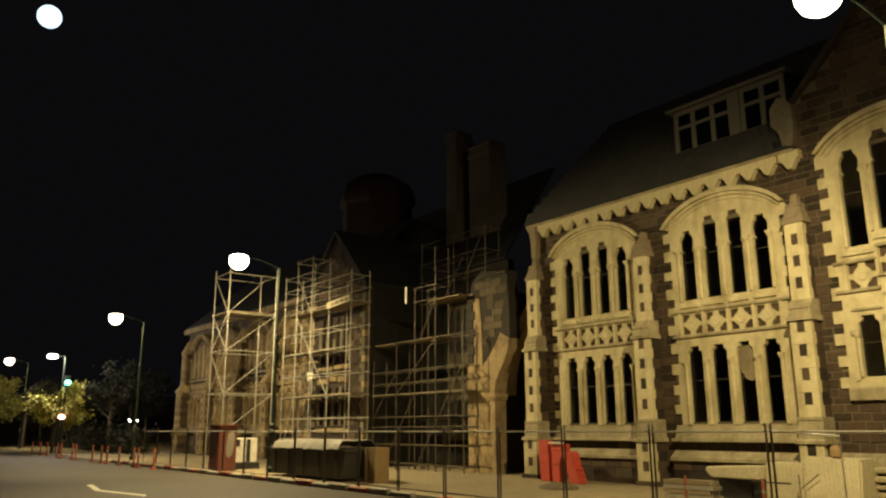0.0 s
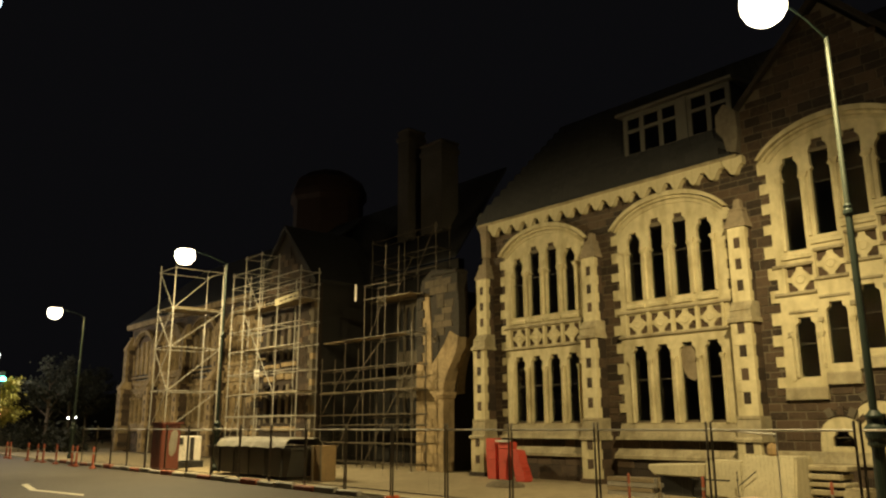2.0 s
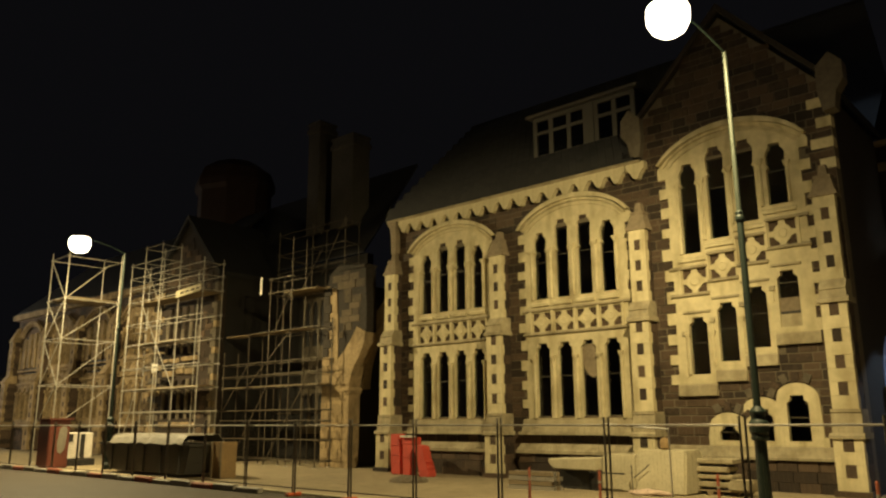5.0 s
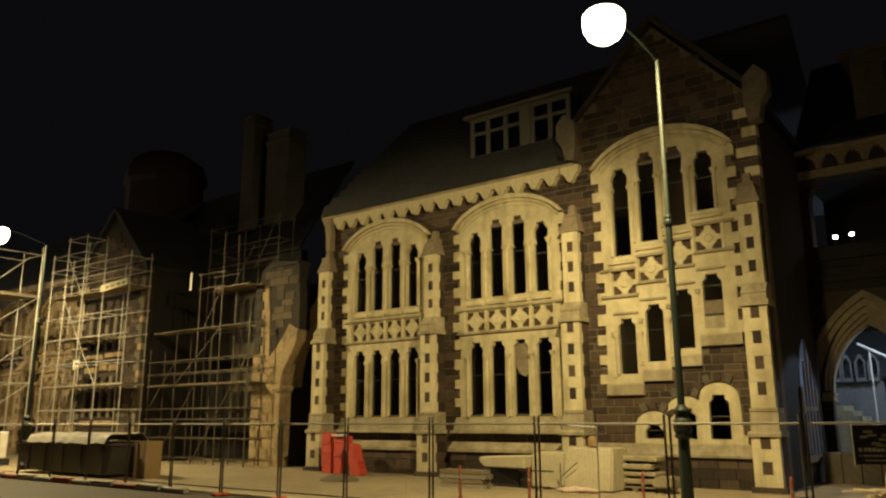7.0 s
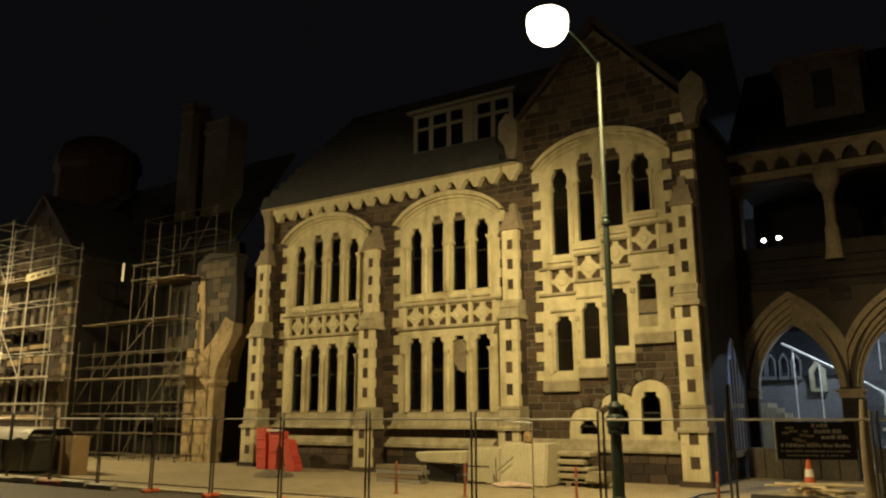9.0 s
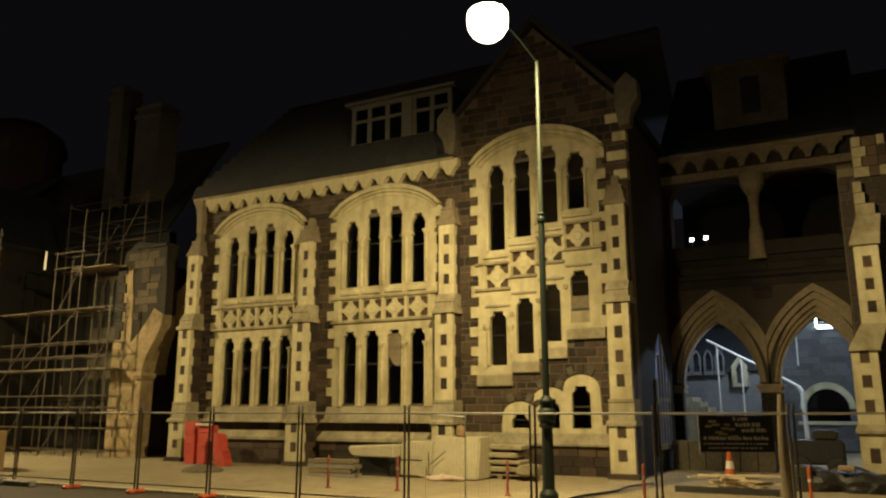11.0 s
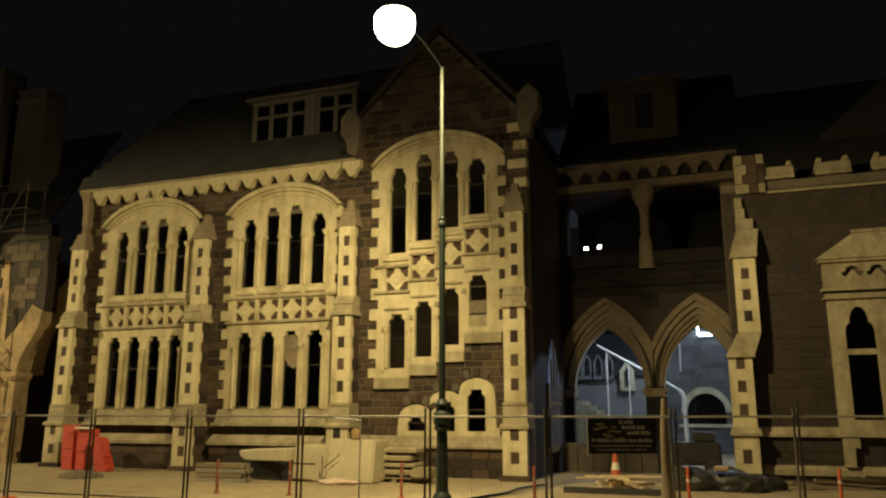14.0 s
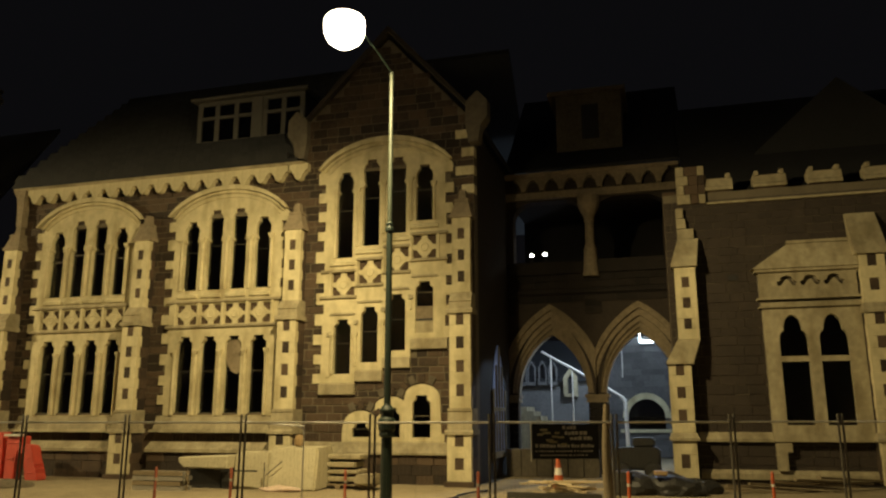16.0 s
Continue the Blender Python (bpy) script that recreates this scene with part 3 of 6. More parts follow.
# arcaded cornice: one corbel arch repeated
sp = 0.677
cp = bmesh.new()
drop = [(sp / 2, 9.96), (0.26, 9.99), (0.235, 9.90), (0.17, 9.86), (0.15, 9.80), (0.10, 9.70), (0.05, 9.655)]
tooth = [(-sp / 2, 10.22)] + [(-y, z) for y, z in drop] + drop[::-1] + [(sp / 2, 10.22)]
prism(cp, tooth, "x", WALL - 0.24, WALL + 0.03)
cm = bpy.data.meshes.new("corbel")
bmesh.ops.recalc_face_normals(cp, faces=cp.faces[:])
cp.to_mesh(cm)
cp.free()
cm.materials.append(M_PALE)
for i in range(-1, 16):
    o = part("corbel", cm, None, college)
    o.location = (0, 12.24 + sp * i - (0.06 if i < 0 else 0), 0)
bm = bmesh.new()
prism(bm, [(WALL - 0.30, 10.20), (WALL - 0.34, 10.27), (WALL + 0.3, 10.31), (WALL + 0.3, 10.20)], "y", 11.3, 23.3)
part("cornice", bm, M_PALE_DIRTY, college)
# kneelers use darker stone in place of the weak light up here
for yk, s in ((23.1, 1), ):
    bm = bmesh.new()
    prism(bm, [(yk - 0.28, 8.8), (yk - 0.04, 8.8), (yk - 0.02, 9.4), (yk + 0.06, 9.9), (yk + 0.26, 10.2), (yk + 0.26, 10.5), (yk + 0.02, 10.7), (yk - 0.28, 10.2)], "x", WALL - 0.3, WALL + 0.2)
    part("kneeler", bm, M_ARCH, college, "carved corner kneeler stone")
for yk, s in ((11.5, 1), (5.35, -1)):
    bm = bmesh.new()
    prism(bm, [(yk - s * 0.2, 10.35), (yk + s * 0.12, 10.4), (yk + s * 0.2, 10.9), (yk + s * 0.42, 11.2), (yk + s * 0.42, 11.75), (yk + s * 0.1, 12.1), (yk - s * 0.28, 11.75), (yk - s * 0.3, 11.0)], "x", WALL - 0.3, WALL + 0.2)
    part("kneeler", bm, M_DARKENED, college, "carved gable kneeler stone")
# quoins on the stair bay's corner beside the cap
for i in range(8):
    if i % 2 == 0:
        part("stone", block(WALL - 0.03, WALL + 0.3, 5.43, 5.85 + 0.1 * (i % 4), 8.75 + i * 0.31, 9.05 + i * 0.31), M_PALE, college)
# roof
roof = bmesh.new()
prism(roof, [(WALL - 0.35, 10.28), (WALL - 0.35, 10.38), (29.0, 16.76), (29.0, 16.6)], "y", 11.5, 23.4)
prism(roof, [(29.0, 16.76), (35.2, 10.4), (35.2, 10.28), (29.0, 16.6)], "y", 5.4, 23.4)
roof_ob = part("roof", roof, M_SLATE, college, "dark slate roof")
# coping coloured near-black, as hardly any lamplight should show on it
g = bmesh.new()
prism(g, [(11.9, 11.35), (8.4, 14.95), (5.1, 11.25), (5.1, 11.05), (8.4, 14.7), (11.9, 11.15)], "x", WALL - 0.12, WALL + 0.5)
part("gable_coping", g, M_GATE, college)
g = bmesh.new()
prism(g, [(11.8, 11.2), (8.4, 14.7), (5.2, 11.1), (5.2, 10.9), (8.4, 14.5), (11.8, 11.0)], "x", WALL + 0.45, 29.5)
part("roof", g, M_SLATE, college, "dark slate gable roof")
sl_v, sl_f = [], []
for r in range(26):
    x = WALL - 0.35 + r * 0.24
    zz = 10.38 + r * 0.24 * (17.0 - 10.62) / (29.0 - WALL + 0.35)
    yb = 11.9 - (r % 2) * 0.15
    while yb < 23.2:
        add_box(sl_v, sl_f, x, x + 0.26, yb, yb + 0.29, zz - 0.0, zz + 0.02 + 0.26)
        yb += 0.3
me = bpy.data.meshes.new("slate_covering")
me.from_pydata([(x, y, zz) for x, y, zz in sl_v], [], sl_f)
me.materials.append(M_SLATE)
part("slate_covering", me, None, roof_ob, kind="stuff")
# inside, side walls and back, closed and dark
shell = bmesh.new()
box(shell, WALL + 0.45, 35, W1 - 0.4, W1, GROUND - 0.2, 10.5)
box(shell, 27.9, 29.6, W0 + 0.05, W0 + 0.4, GROUND - 0.2, 11.0)
box(shell, 29.6, 30.0, W0 + 0.05, 9.2, GROUND - 0.2, 11.0)
box(shell, 30.0, 34.6, 8.8, 9.2, GROUND - 0.2, 11.0)
box(shell, 34.6, 35, 8.8, W1 - 0.4, GROUND - 0.2, 10.5)
part("back_wall", shell, M_DARK_JOINED, college, kind="stuff")
# unlit side wall: its shade is painted in as near-black stone
part("side_wall", plain((WALL + 0.45, 27.9, W0, W0 + 0.4, GROUND - 0.2, 11.0)), M_LINK_SHADE, college)
part("inner_floor", plain((WALL + 0.46, 29.6, W0 + 0.4, W1 - 0.4, 4.9, 5.2), (26.0, 26.2, W0 + 0.4, W1 - 0.4, 0, 10.4)), M_PLASTER, college)
# long dormer with white joinery
DX = 23.75
dorm = part("dormer", plain((DX + 0.08, 27.0, 11.98, 16.45, 11.4, 13.5)), M_SLATE, college, "wide roof dormer with white joinery")
bm = bmesh.new()
prism(bm, [(DX - 0.2, 13.49), (DX - 0.2, 13.60), (28.6, 14.2), (28.6, 13.9)], "y", 11.8, 16.65)
part("dormer_roof", bm, M_WOOD_WHITE, dorm)
for y0, y1, n in ((13.98, 16.42, 3), (12.0, 13.68, 2)):
    bm = bmesh.new()
    for a, b, c, d in ((y0, y1, 11.55, 11.9), (y0, y1, 13.32, 13.48), (y0, y0 + 0.17, 11.9, 13.32), (y1 - 0.17, y1, 11.9, 13.32), (y0 + 0.17, y1 - 0.17, 12.76, 12.88)):
        box(bm, DX, DX + 0.1, a, b, c, d)
    for j in range(1, n):
        yy = y0 + (y1 - y0) * j / n
        box(bm, DX + 0.01, DX + 0.095, yy - 0.09, yy + 0.09, 11.9, 13.32)
    part("window_frame", bm, M_WOOD_WHITE, dorm)
    part("window", plain((DX + 0.05, DX + 0.07, y0 + 0.1, y1 - 0.1, 11.88, 13.4)), M_GLASS, dorm)
part("window_post", plain((DX - 0.02, DX + 0.1, 13.69, 13.97, 11.55, 13.49)), M_WOOD_WHITE, dorm)

# ---- the cloister link with its two arches and open gallery ----
LINK = 28.0
link = thing("cloister_link", (28, 2.4, GROUND), "dark stone cloister link with two pointed arches and gallery above", "building")
arch_in = [gothic(yc, 1.46, 2.55, 5.5, 9) + [(yc - 1.46, GROUND - 0.1), (yc + 1.46, GROUND - 0.1)] for yc in (3.88, 0.74)]
def gallery_opening(a, b):
    """An opening whose upper corners are rounded by stone brackets."""
    bend = [(0.0, 9.15), (0.06, 9.38), (0.2, 9.58), (0.42, 9.72), (0.66, 9.80)]
    return [(a, 7.45), (b, 7.45)] + [(b + u, z) for u, z in bend] + [(a - u, z) for u, z in bend[::-1]]


gal = [gallery_opening(5.2, 2.5), gallery_opening(2.16, -0.5)]
part("wall", plate([(5.46, GROUND - 0.2), (5.46, 10.9), (-1.0, 10.9), (-1.0, GROUND - 0.2)], [a[::-1] for a in arch_in] + gal, LINK, LINK + 0.6), M_HALL, link, "dark brown stone wall")
lv, lf = [], []
z = 5.9
while z < 7.2:
    yb = -0.9 - rng.random() * 0.3
    while yb < 5.4:
        l = rng.uniform(0.4, 0.8)
        add_box(lv, lf, LINK - 0.03 - rng.random() * 0.02, LINK + 0.02, max(-0.95, yb) + 0.01, min(5.44, yb + l) - 0.01, z + 0.008, z + 0.25)
        yb += l
    z += 0.26
z = GROUND
while z < 5.9:
    for ya, yb in ((5.14, 5.44), (2.0, 2.62), (-0.95, -0.5)):
        if z < 2.4 or z > 5.2:
            add_box(lv, lf, LINK - 0.03 - rng.random() * 0.02, LINK + 0.02, ya + 0.01, yb - 0.01, z + 0.008, z + 0.27)
    z += 0.28
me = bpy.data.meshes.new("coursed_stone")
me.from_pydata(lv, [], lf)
# link courses carry the link's shade in their colour
me.materials.append(M_LINK_SHADE)
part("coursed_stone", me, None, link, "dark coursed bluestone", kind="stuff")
for yc in (3.88, 0.74):
    for a0, h0, a1, h1, x0, x1 in ((1.95, 5.84, 1.78, 5.60, -0.16, 0.1), (1.78, 5.60, 1.60, 5.35, -0.06, 0.1), (1.60, 5.35, 1.44, 5.12, 0.04, 0.5), (1.44, 5.12, 1.33, 4.94, 0.12, 0.58), (1.33, 4.94, 1.24, 4.76, 0.2, 0.6)):
        bm = bmesh.new()
        lim = (2.313, 5.43) if yc > 2 else (-0.9, 2.307)
        ring = gothic(yc, a0, 2.55, h0, 12) + gothic(yc, a1, 2.55, h1, 12)[::-1]
        prism(bm, [(min(max(yy, lim[0]), lim[1]), zz_) for yy, zz_ in ring], "x", LINK + x0, LINK + x1)
        bmesh.ops.remove_doubles(bm, verts=bm.verts[:], dist=0.0005)
        part("arch_mould", bm, M_ARCH, link, "weathered moulded pointed arch")
for yc, w in ((2.31, 0.33), (5.30, 0.16), (-0.66, 0.16)):
    part("pier", plain((LINK + 0.16, LINK + 0.6, yc - w + 0.02, yc + w - 0.02, GROUND - 0.1, 2.56)), M_DARKENED, link)
    for dy in (-w * 0.7, 0, w * 0.7):
        bm = bmesh.new()
        tube(bm, (LINK + 0.1, yc + dy, GROUND), (LINK + 0.1, yc + dy, 2.35), 0.085, 12)
        part("column", bm, M_DARKENED, link)
    bm = bmesh.new()
    for a, b, s in ((2.3, 2.36, 1.0), (2.36, 2.48, 0.9), (2.48, 2.58, 1.12)):
        box(bm, LINK + 0.08 - 0.16 * s, LINK + 0.6, yc - (w + 0.06) * s, yc + (w + 0.06) * s, a, b)
    part("capital", bm, M_ARCH, link)
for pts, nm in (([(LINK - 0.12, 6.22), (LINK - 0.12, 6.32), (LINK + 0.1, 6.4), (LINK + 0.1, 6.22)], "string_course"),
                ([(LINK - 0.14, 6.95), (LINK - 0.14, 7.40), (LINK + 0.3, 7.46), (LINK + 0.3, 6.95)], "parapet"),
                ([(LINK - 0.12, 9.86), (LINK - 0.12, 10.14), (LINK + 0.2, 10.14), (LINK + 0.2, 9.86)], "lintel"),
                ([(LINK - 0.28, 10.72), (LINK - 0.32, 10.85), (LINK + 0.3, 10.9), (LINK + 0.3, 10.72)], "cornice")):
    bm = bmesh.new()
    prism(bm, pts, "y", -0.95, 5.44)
    # string and parapet get the shade-coloured stone as well
    part(nm, bm, M_LINK_SHADE if nm in ("string_course", "parapet") else M_ARCH, link)
bm = bmesh.new()
lathe(bm, [(0.32, 6.8), (0.30, 6.95), (0.27, 7.3), (0.22, 7.75), (0.25, 7.8), (0.19, 7.95), (0.165, 8.05), (0.155, 8.85), (0.2, 8.9), (0.17, 8.97), (0.22, 9.12), (0.33, 9.3), (0.4, 9.5), (0.43, 9.86)], (LINK - 0.03, 2.33, 0), 14)
part("column", bm, M_ARCH, link, "round gallery column with carved capital")
bm = bmesh.new()
half2 = [(0.355, 0.40), (0.28, 0.44), (0.25, 0.34), (0.19, 0.32), (0.13, 0.2), (0.10, 0.1), (0.09, -0.01)]
tooth2 = [(-0.355, 0.56)] + [(-y, z) for y, z in half2] + half2[::-1] + [(0.355, 0.56)]
prism(bm, tooth2, "x", LINK - 0.24, LINK + 0.05)
bmesh.ops.recalc_face_normals(bm, faces=bm.faces[:])
cm2 = bpy.data.meshes.new("corbel")
bm.to_mesh(cm2)
bm.free()
cm2.materials.append(M_ARCH)
for i in range(8):
    o = part("corbel", cm2, None, link)
    o.location = (0, 4.73 - 0.71 * i, 10.17)
bm = bmesh.new()
prism(bm, [(LINK - 0.3, 10.9), (LINK - 0.3, 11.0), (LINK + 5, 16.0), (LINK + 5, 15.8)], "y", -1.2, 5.45)
part("roof", bm, M_SLATE, link, "dark slate roof")
d2 = part("dormer", plain((LINK + 0.6, LINK + 3, 1.0, 3.5, 11.9, 14.2)), M_DARKENED, link, "small pale roof dormer")
part("window", plain((LINK + 0.56, LINK + 0.6, 1.85, 2.5, 12.35, 13.75)), M_BLACK, d2)
part("dormer_roof", plain((LINK + 0.4, LINK + 3.2, 0.8, 3.8, 14.2, 14.36)), M_DARKENED, d2)
# gallery surfaces are near-black in place of the darkness inside
part("gallery_floor", plain((LINK + 0.6, LINK + 4, -1, 5.44, 6.8, 7.1)), M_UNLIT, link)
part("gallery_ceiling", plain((LINK + 0.6, LINK + 4, -1, 5.44, 10.0, 10.2)), M_UNLIT, link)
part("gallery_wall", plain((LINK + 4, LINK + 4.3, -1, 5.44, 6.0, 10.6)), M_UNLIT, link)
for y, z in ((4.66, 7.93), (4.15, 7.96)):
    bulb = thing("bulkhead_light", (LINK + 1.0, y, z), "small bright white bulkhead light in the gallery", "lamp", "gallery lights")
    bm = bmesh.new()
    lathe(bm, [(0.03, -0.06), (0.06, -0.05), (0.08, 0.0), (0.06, 0.05), (0.02, 0.06)], (LINK + 1.0, y, z), 12)
    part("bulb", bm, M_GLOW_WHITE, bulb)
    part("bracket", plain((LINK + 0.98, LINK + 1.02, y - 0.02, y + 0.02, 7.1, z - 0.05)), M_BLACK, bulb)
# wide pointed window in the college's side wall; its added glow imitates blue light
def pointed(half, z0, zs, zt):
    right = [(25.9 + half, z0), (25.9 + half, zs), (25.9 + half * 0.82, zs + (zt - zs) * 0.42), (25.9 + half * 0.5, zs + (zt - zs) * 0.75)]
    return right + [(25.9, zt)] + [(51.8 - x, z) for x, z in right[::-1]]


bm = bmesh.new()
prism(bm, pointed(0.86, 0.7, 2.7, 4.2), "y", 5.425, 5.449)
side_win = part("window", bm, M_BLUE_PANE, college, "pointed window with dim blue glow added to its pane")
for x0, x1, z0, z1 in ((24.92, 25.04, 0.6, 2.7), (26.76, 26.88, 0.6, 2.7), (25.86, 25.94, 0.7, 4.15), (25.04, 26.76, 2.0, 2.12), (24.8, 27.0, 0.5, 0.7), (25.44, 25.48, 0.7, 3.5), (26.32, 26.36, 0.7, 3.5)):
    part("window_bar", plain((x0, x1, 5.37, 5.424, z0, z1)), M_PALE_DIRTY, side_win)

# ---- courtyard behind the arches ----
court = thing("courtyard_range", (40, 3, GROUND), "grey stone courtyard range lit by cool site lights", "building")
awin = [(0.92 + 0.88 * math.cos(a), 1.75 + 0.9 * math.sin(a)) for a in [math.pi * i / 14 for i in range(15)]] + [(0.04, 1.2), (1.80, 1.2)]
part("wall", plate([(12, -0.3), (12, 9), (6.4, 9), (6.4, 4.7), (2.4, 4.7), (2.4, 5.6), (-4, 6.2), (-4, -0.3)], [awin], 39.6, 40.0), M_SKYSTONE, court, "rough grey stone wall")
o = [(0.92 + 1.15 * math.cos(a), 1.75 + 1.2 * math.sin(a)) for a in [math.pi * i / 14 for i in range(15)]]
i_ = [(0.92 + 0.88 * math.cos(a), 1.75 + 0.9 * math.sin(a)) for a in [math.pi * i / 14 for i in range(15)]]
bm = bmesh.new()
prism(bm, o + i_[::-1], "x", 39.45, 39.65)
part("window_arch", bm, M_PALE, court, "pale round window arch")
part("window", plain((39.8, 39.82, 0, 1.85, 1.2, 2.7)), M_GLASS, court)
part("sill", plain((39.4, 39.7, -0.4, 2.2, 1.05, 1.2)), M_PALE, court)
cv, cf = [], []
z = -0.1
while z < 5.5:
    yb = -3.8 - rng.random() * 0.4
    while yb < 6.2:
        l = rng.uniform(0.35, 0.9)
        ym = yb + l / 2
        if not (-0.3 < ym < 2.1 and 0.9 < z < 3.1) and not (ym > 2.3 and z > 4.3):
            add_box(cv, cf, 39.56 - rng.random() * 0.06, 39.62, yb + 0.012, yb + l - 0.012, z + 0.01, z + 0.27)
        yb += l
    z += 0.28
me = bpy.data.meshes.new("coursed_stone")
me.from_pydata(cv, [], cf)
me.materials.append(material("court_stone_courses", (0.12, 0.115, 0.11), 0.9, 0.35, 1, 9, 0.5, rand=0.8, island=True))
part("coursed_stone", me, None, court, "rough grey stone courses", kind="stuff")
# gabled stair turret with lancets, and the stair rising to it
tur = part("turret", plain((36.6, 39.4, 3.0, 8.0, -0.3, 3.5)), M_SKYSTONE, court, "stone stair block with pale lancets")
bm = bmesh.new()
prism(bm, [(36.4, 3.4), (36.4, 3.55), (39.4, 5.6), (39.4, 5.4)], "y", 2.9, 8.1)
part("roof", bm, M_SLATE, tur)
for y in (4.2, 5.02, 5.5, 6.02, 6.45):
    big = y < 5
    zb = 2.72 if big else 3.25
    bm = plate([(y - 0.32 * (1 if big else 0.62), zb), (y - 0.32 * (1 if big else 0.62), zb + (0.9 if big else 0.8)), (y, zb + (1.35 if big else 1.15)), (y + 0.32 * (1 if big else 0.62), zb + (0.9 if big else 0.8)), (y + 0.32 * (1 if big else 0.62), zb)], [[(y + 0.14, zb + 0.15), (y - 0.14, zb + 0.15), (y - 0.14, zb + 0.8), (y, zb + 1.05), (y + 0.14, zb + 0.8)]], 36.3, 36.62)
    part("lancet", bm, M_PALE_DIRTY if big else M_SKYSTONE, tur, "pale gabled lancet")
    part("pane", plain((36.5, 36.52, y - 0.16, y + 0.16, zb + 0.1, zb + 1.1)), M_BLACK, tur)
steps = thing("stone_stair", (35, 4.2, GROUND), "worn pale stone stair in the courtyard", "stair")
for i in range(12):
    part("step", plain((34.2, 36.3, 2.6 + i * 0.3, 2.9 + i * 0.3 + (0 if i < 11 else 1.5), GROUND, 0.05 + 0.2 * i)), M_PALE_DIRTY, steps)
rail = thing("handrail", (34, 4, GROUND), "white tubular handrail catching cool light", "railing")
k_ = 34.0 / 38.0
pts = [(34.0, y * k_, 1.8 + (z - 1.8) * k_) for y, z in ((5.76, 4.95), (2.83, 3.27), (2.0, 2.75), (1.84, 2.5), (1.80, 0.3))]
for a, b in zip(pts, pts[1:]):
    bm = bmesh.new()
    tube(bm, a, b, 0.05 if a[2] > 2.9 else 0.085, 8)
    part("rail", bm, M_WHITE, rail)
for t in (0.15, 0.5, 0.85):
    a = Vector(pts[0]).lerp(Vector(pts[1]), t)
    bm = bmesh.new()
    tube(bm, a, (a.x, a.y, GROUND), 0.03, 6)
    part("post", bm, M_WHITE, rail)
fix = thing("site_light_fitting", (39.2, 0.7, 5.2), "bright cool white tube light on the courtyard wall", "lamp")
part("tube", plain((39.3, 39.4, 1.02, 1.10, 5.45, 5.95)), M_GLOW_COOL, fix)
part("tube", plain((39.3, 39.4, 0.25, 1.01, 5.38, 5.52)), M_GLOW_COOL, fix)
part("bracket", plain((39.4, 39.6, 0.3, 1.1, 5.3, 5.4)), M_BLACK, fix)
pipe = bmesh.new()
tube(pipe, (39.3, 1.97, 3.7), (39.3, 1.95, 5.05), 0.03, 6)
solid("downpipe", pipe, M_WHITE, "thin pale pipe on the courtyard wall", "pipe")

gen = thing("site_machine", (26.2, 1.0, GROUND), "dark site machine standing before the arch", "machine")
part("body", soft((25.8, 26.6, 0.25, 1.7, 0.15, 0.85), 0.06, 2), M_BLACK, gen)
part("hood", soft((25.9, 26.5, 0.4, 1.1, 0.85, 1.15), 0.06, 2), M_BLACK, gen)
for y in (0.5, 1.45):
    bm = lathe(bmesh.new(), [(0.1, -0.08), (0.26, -0.07), (0.28, 0.0), (0.26, 0.07), (0.1, 0.08)], (0, 0, 0), 14)
    bm.transform(Matrix.Translation((25.75, y, GROUND + 0.28)) @ Matrix.Rotation(radians(90), 4, "Y"))
    part("wheel", bm, M_BLACK, gen)

# ---- the crenellated hall to the south ----
HALL, HF = 24.8, 24.2
hall = thing("crenellated_hall", (28, -6, GROUND), "dark bluestone hall with crenellated parapet and oriel window", "building")
oriel_hole = [(-3.1, 1.7), (-3.1, 4.9), (-5.35, 4.9), (-5.35, 1.7)]
part("wall", plate([(-0.3, GROUND - 0.2), (-0.3, 8.75), (-16, 8.75), (-16, GROUND - 0.2)], [oriel_hole], HALL + 0.012, HALL + 0.5), M_MORTAR, hall, "bluestone wall bedded in mortar")
hv, hf = [], []
z = GROUND
while z < 8.5:
    h = rng.choice((0.24, 0.28, 0.33))
    yb = -13 - rng.random() * 0.3
    while yb < -0.4:
        l = rng.uniform(0.35, 0.8)
        ym = yb + l / 2
        if not (yb > -5.58 and yb + l < -2.97 and 1.2 < z + h / 2 < 5.9):
            add_box(hv, hf, HALL - rng.random() * 0.02, HALL + 0.05, yb + 0.008, min(-0.3, yb + l) - 0.008, z + 0.008, z + h - 0.008)
        yb += l
    z += h
me = bpy.data.meshes.new("coursed_stone")
me.from_pydata(hv, [], hf)
me.materials.append(M_HALL)
part("coursed_stone", me, None, hall, "dark coursed bluestone", kind="stuff")
# corner buttress, each stage set in from the one below; and the buttress beside the oriel
def taper(x0, x1, lo, hi, z0, z1, back):
    """A weathered slope from one stage to the next: lo and hi are the y spans at foot and head."""
    bm = bmesh.new()
    pts = [(x0, lo[0], z0), (x0, lo[1], z0), (back, lo[1], z0), (back, lo[0], z0), (x0, lo[0], z0 + 0.07), (x0, lo[1], z0 + 0.07), (back, lo[1], z0 + 0.07), (back, lo[0], z0 + 0.07), (x1, hi[0], z1), (x1, hi[1], z1), (back, hi[1], z1), (back, hi[0], z1)]
    v = [bm.verts.new(p) for p in pts]
    for k in (0, 4):
        for i in range(4):
            j = (i + 1) % 4
            bm.faces.new((v[k + i], v[k + j], v[k + 4 + j], v[k + 4 + i]))
    bm.faces.new(v[3::-1])
    bm.faces.new(v[8:])
    return bm


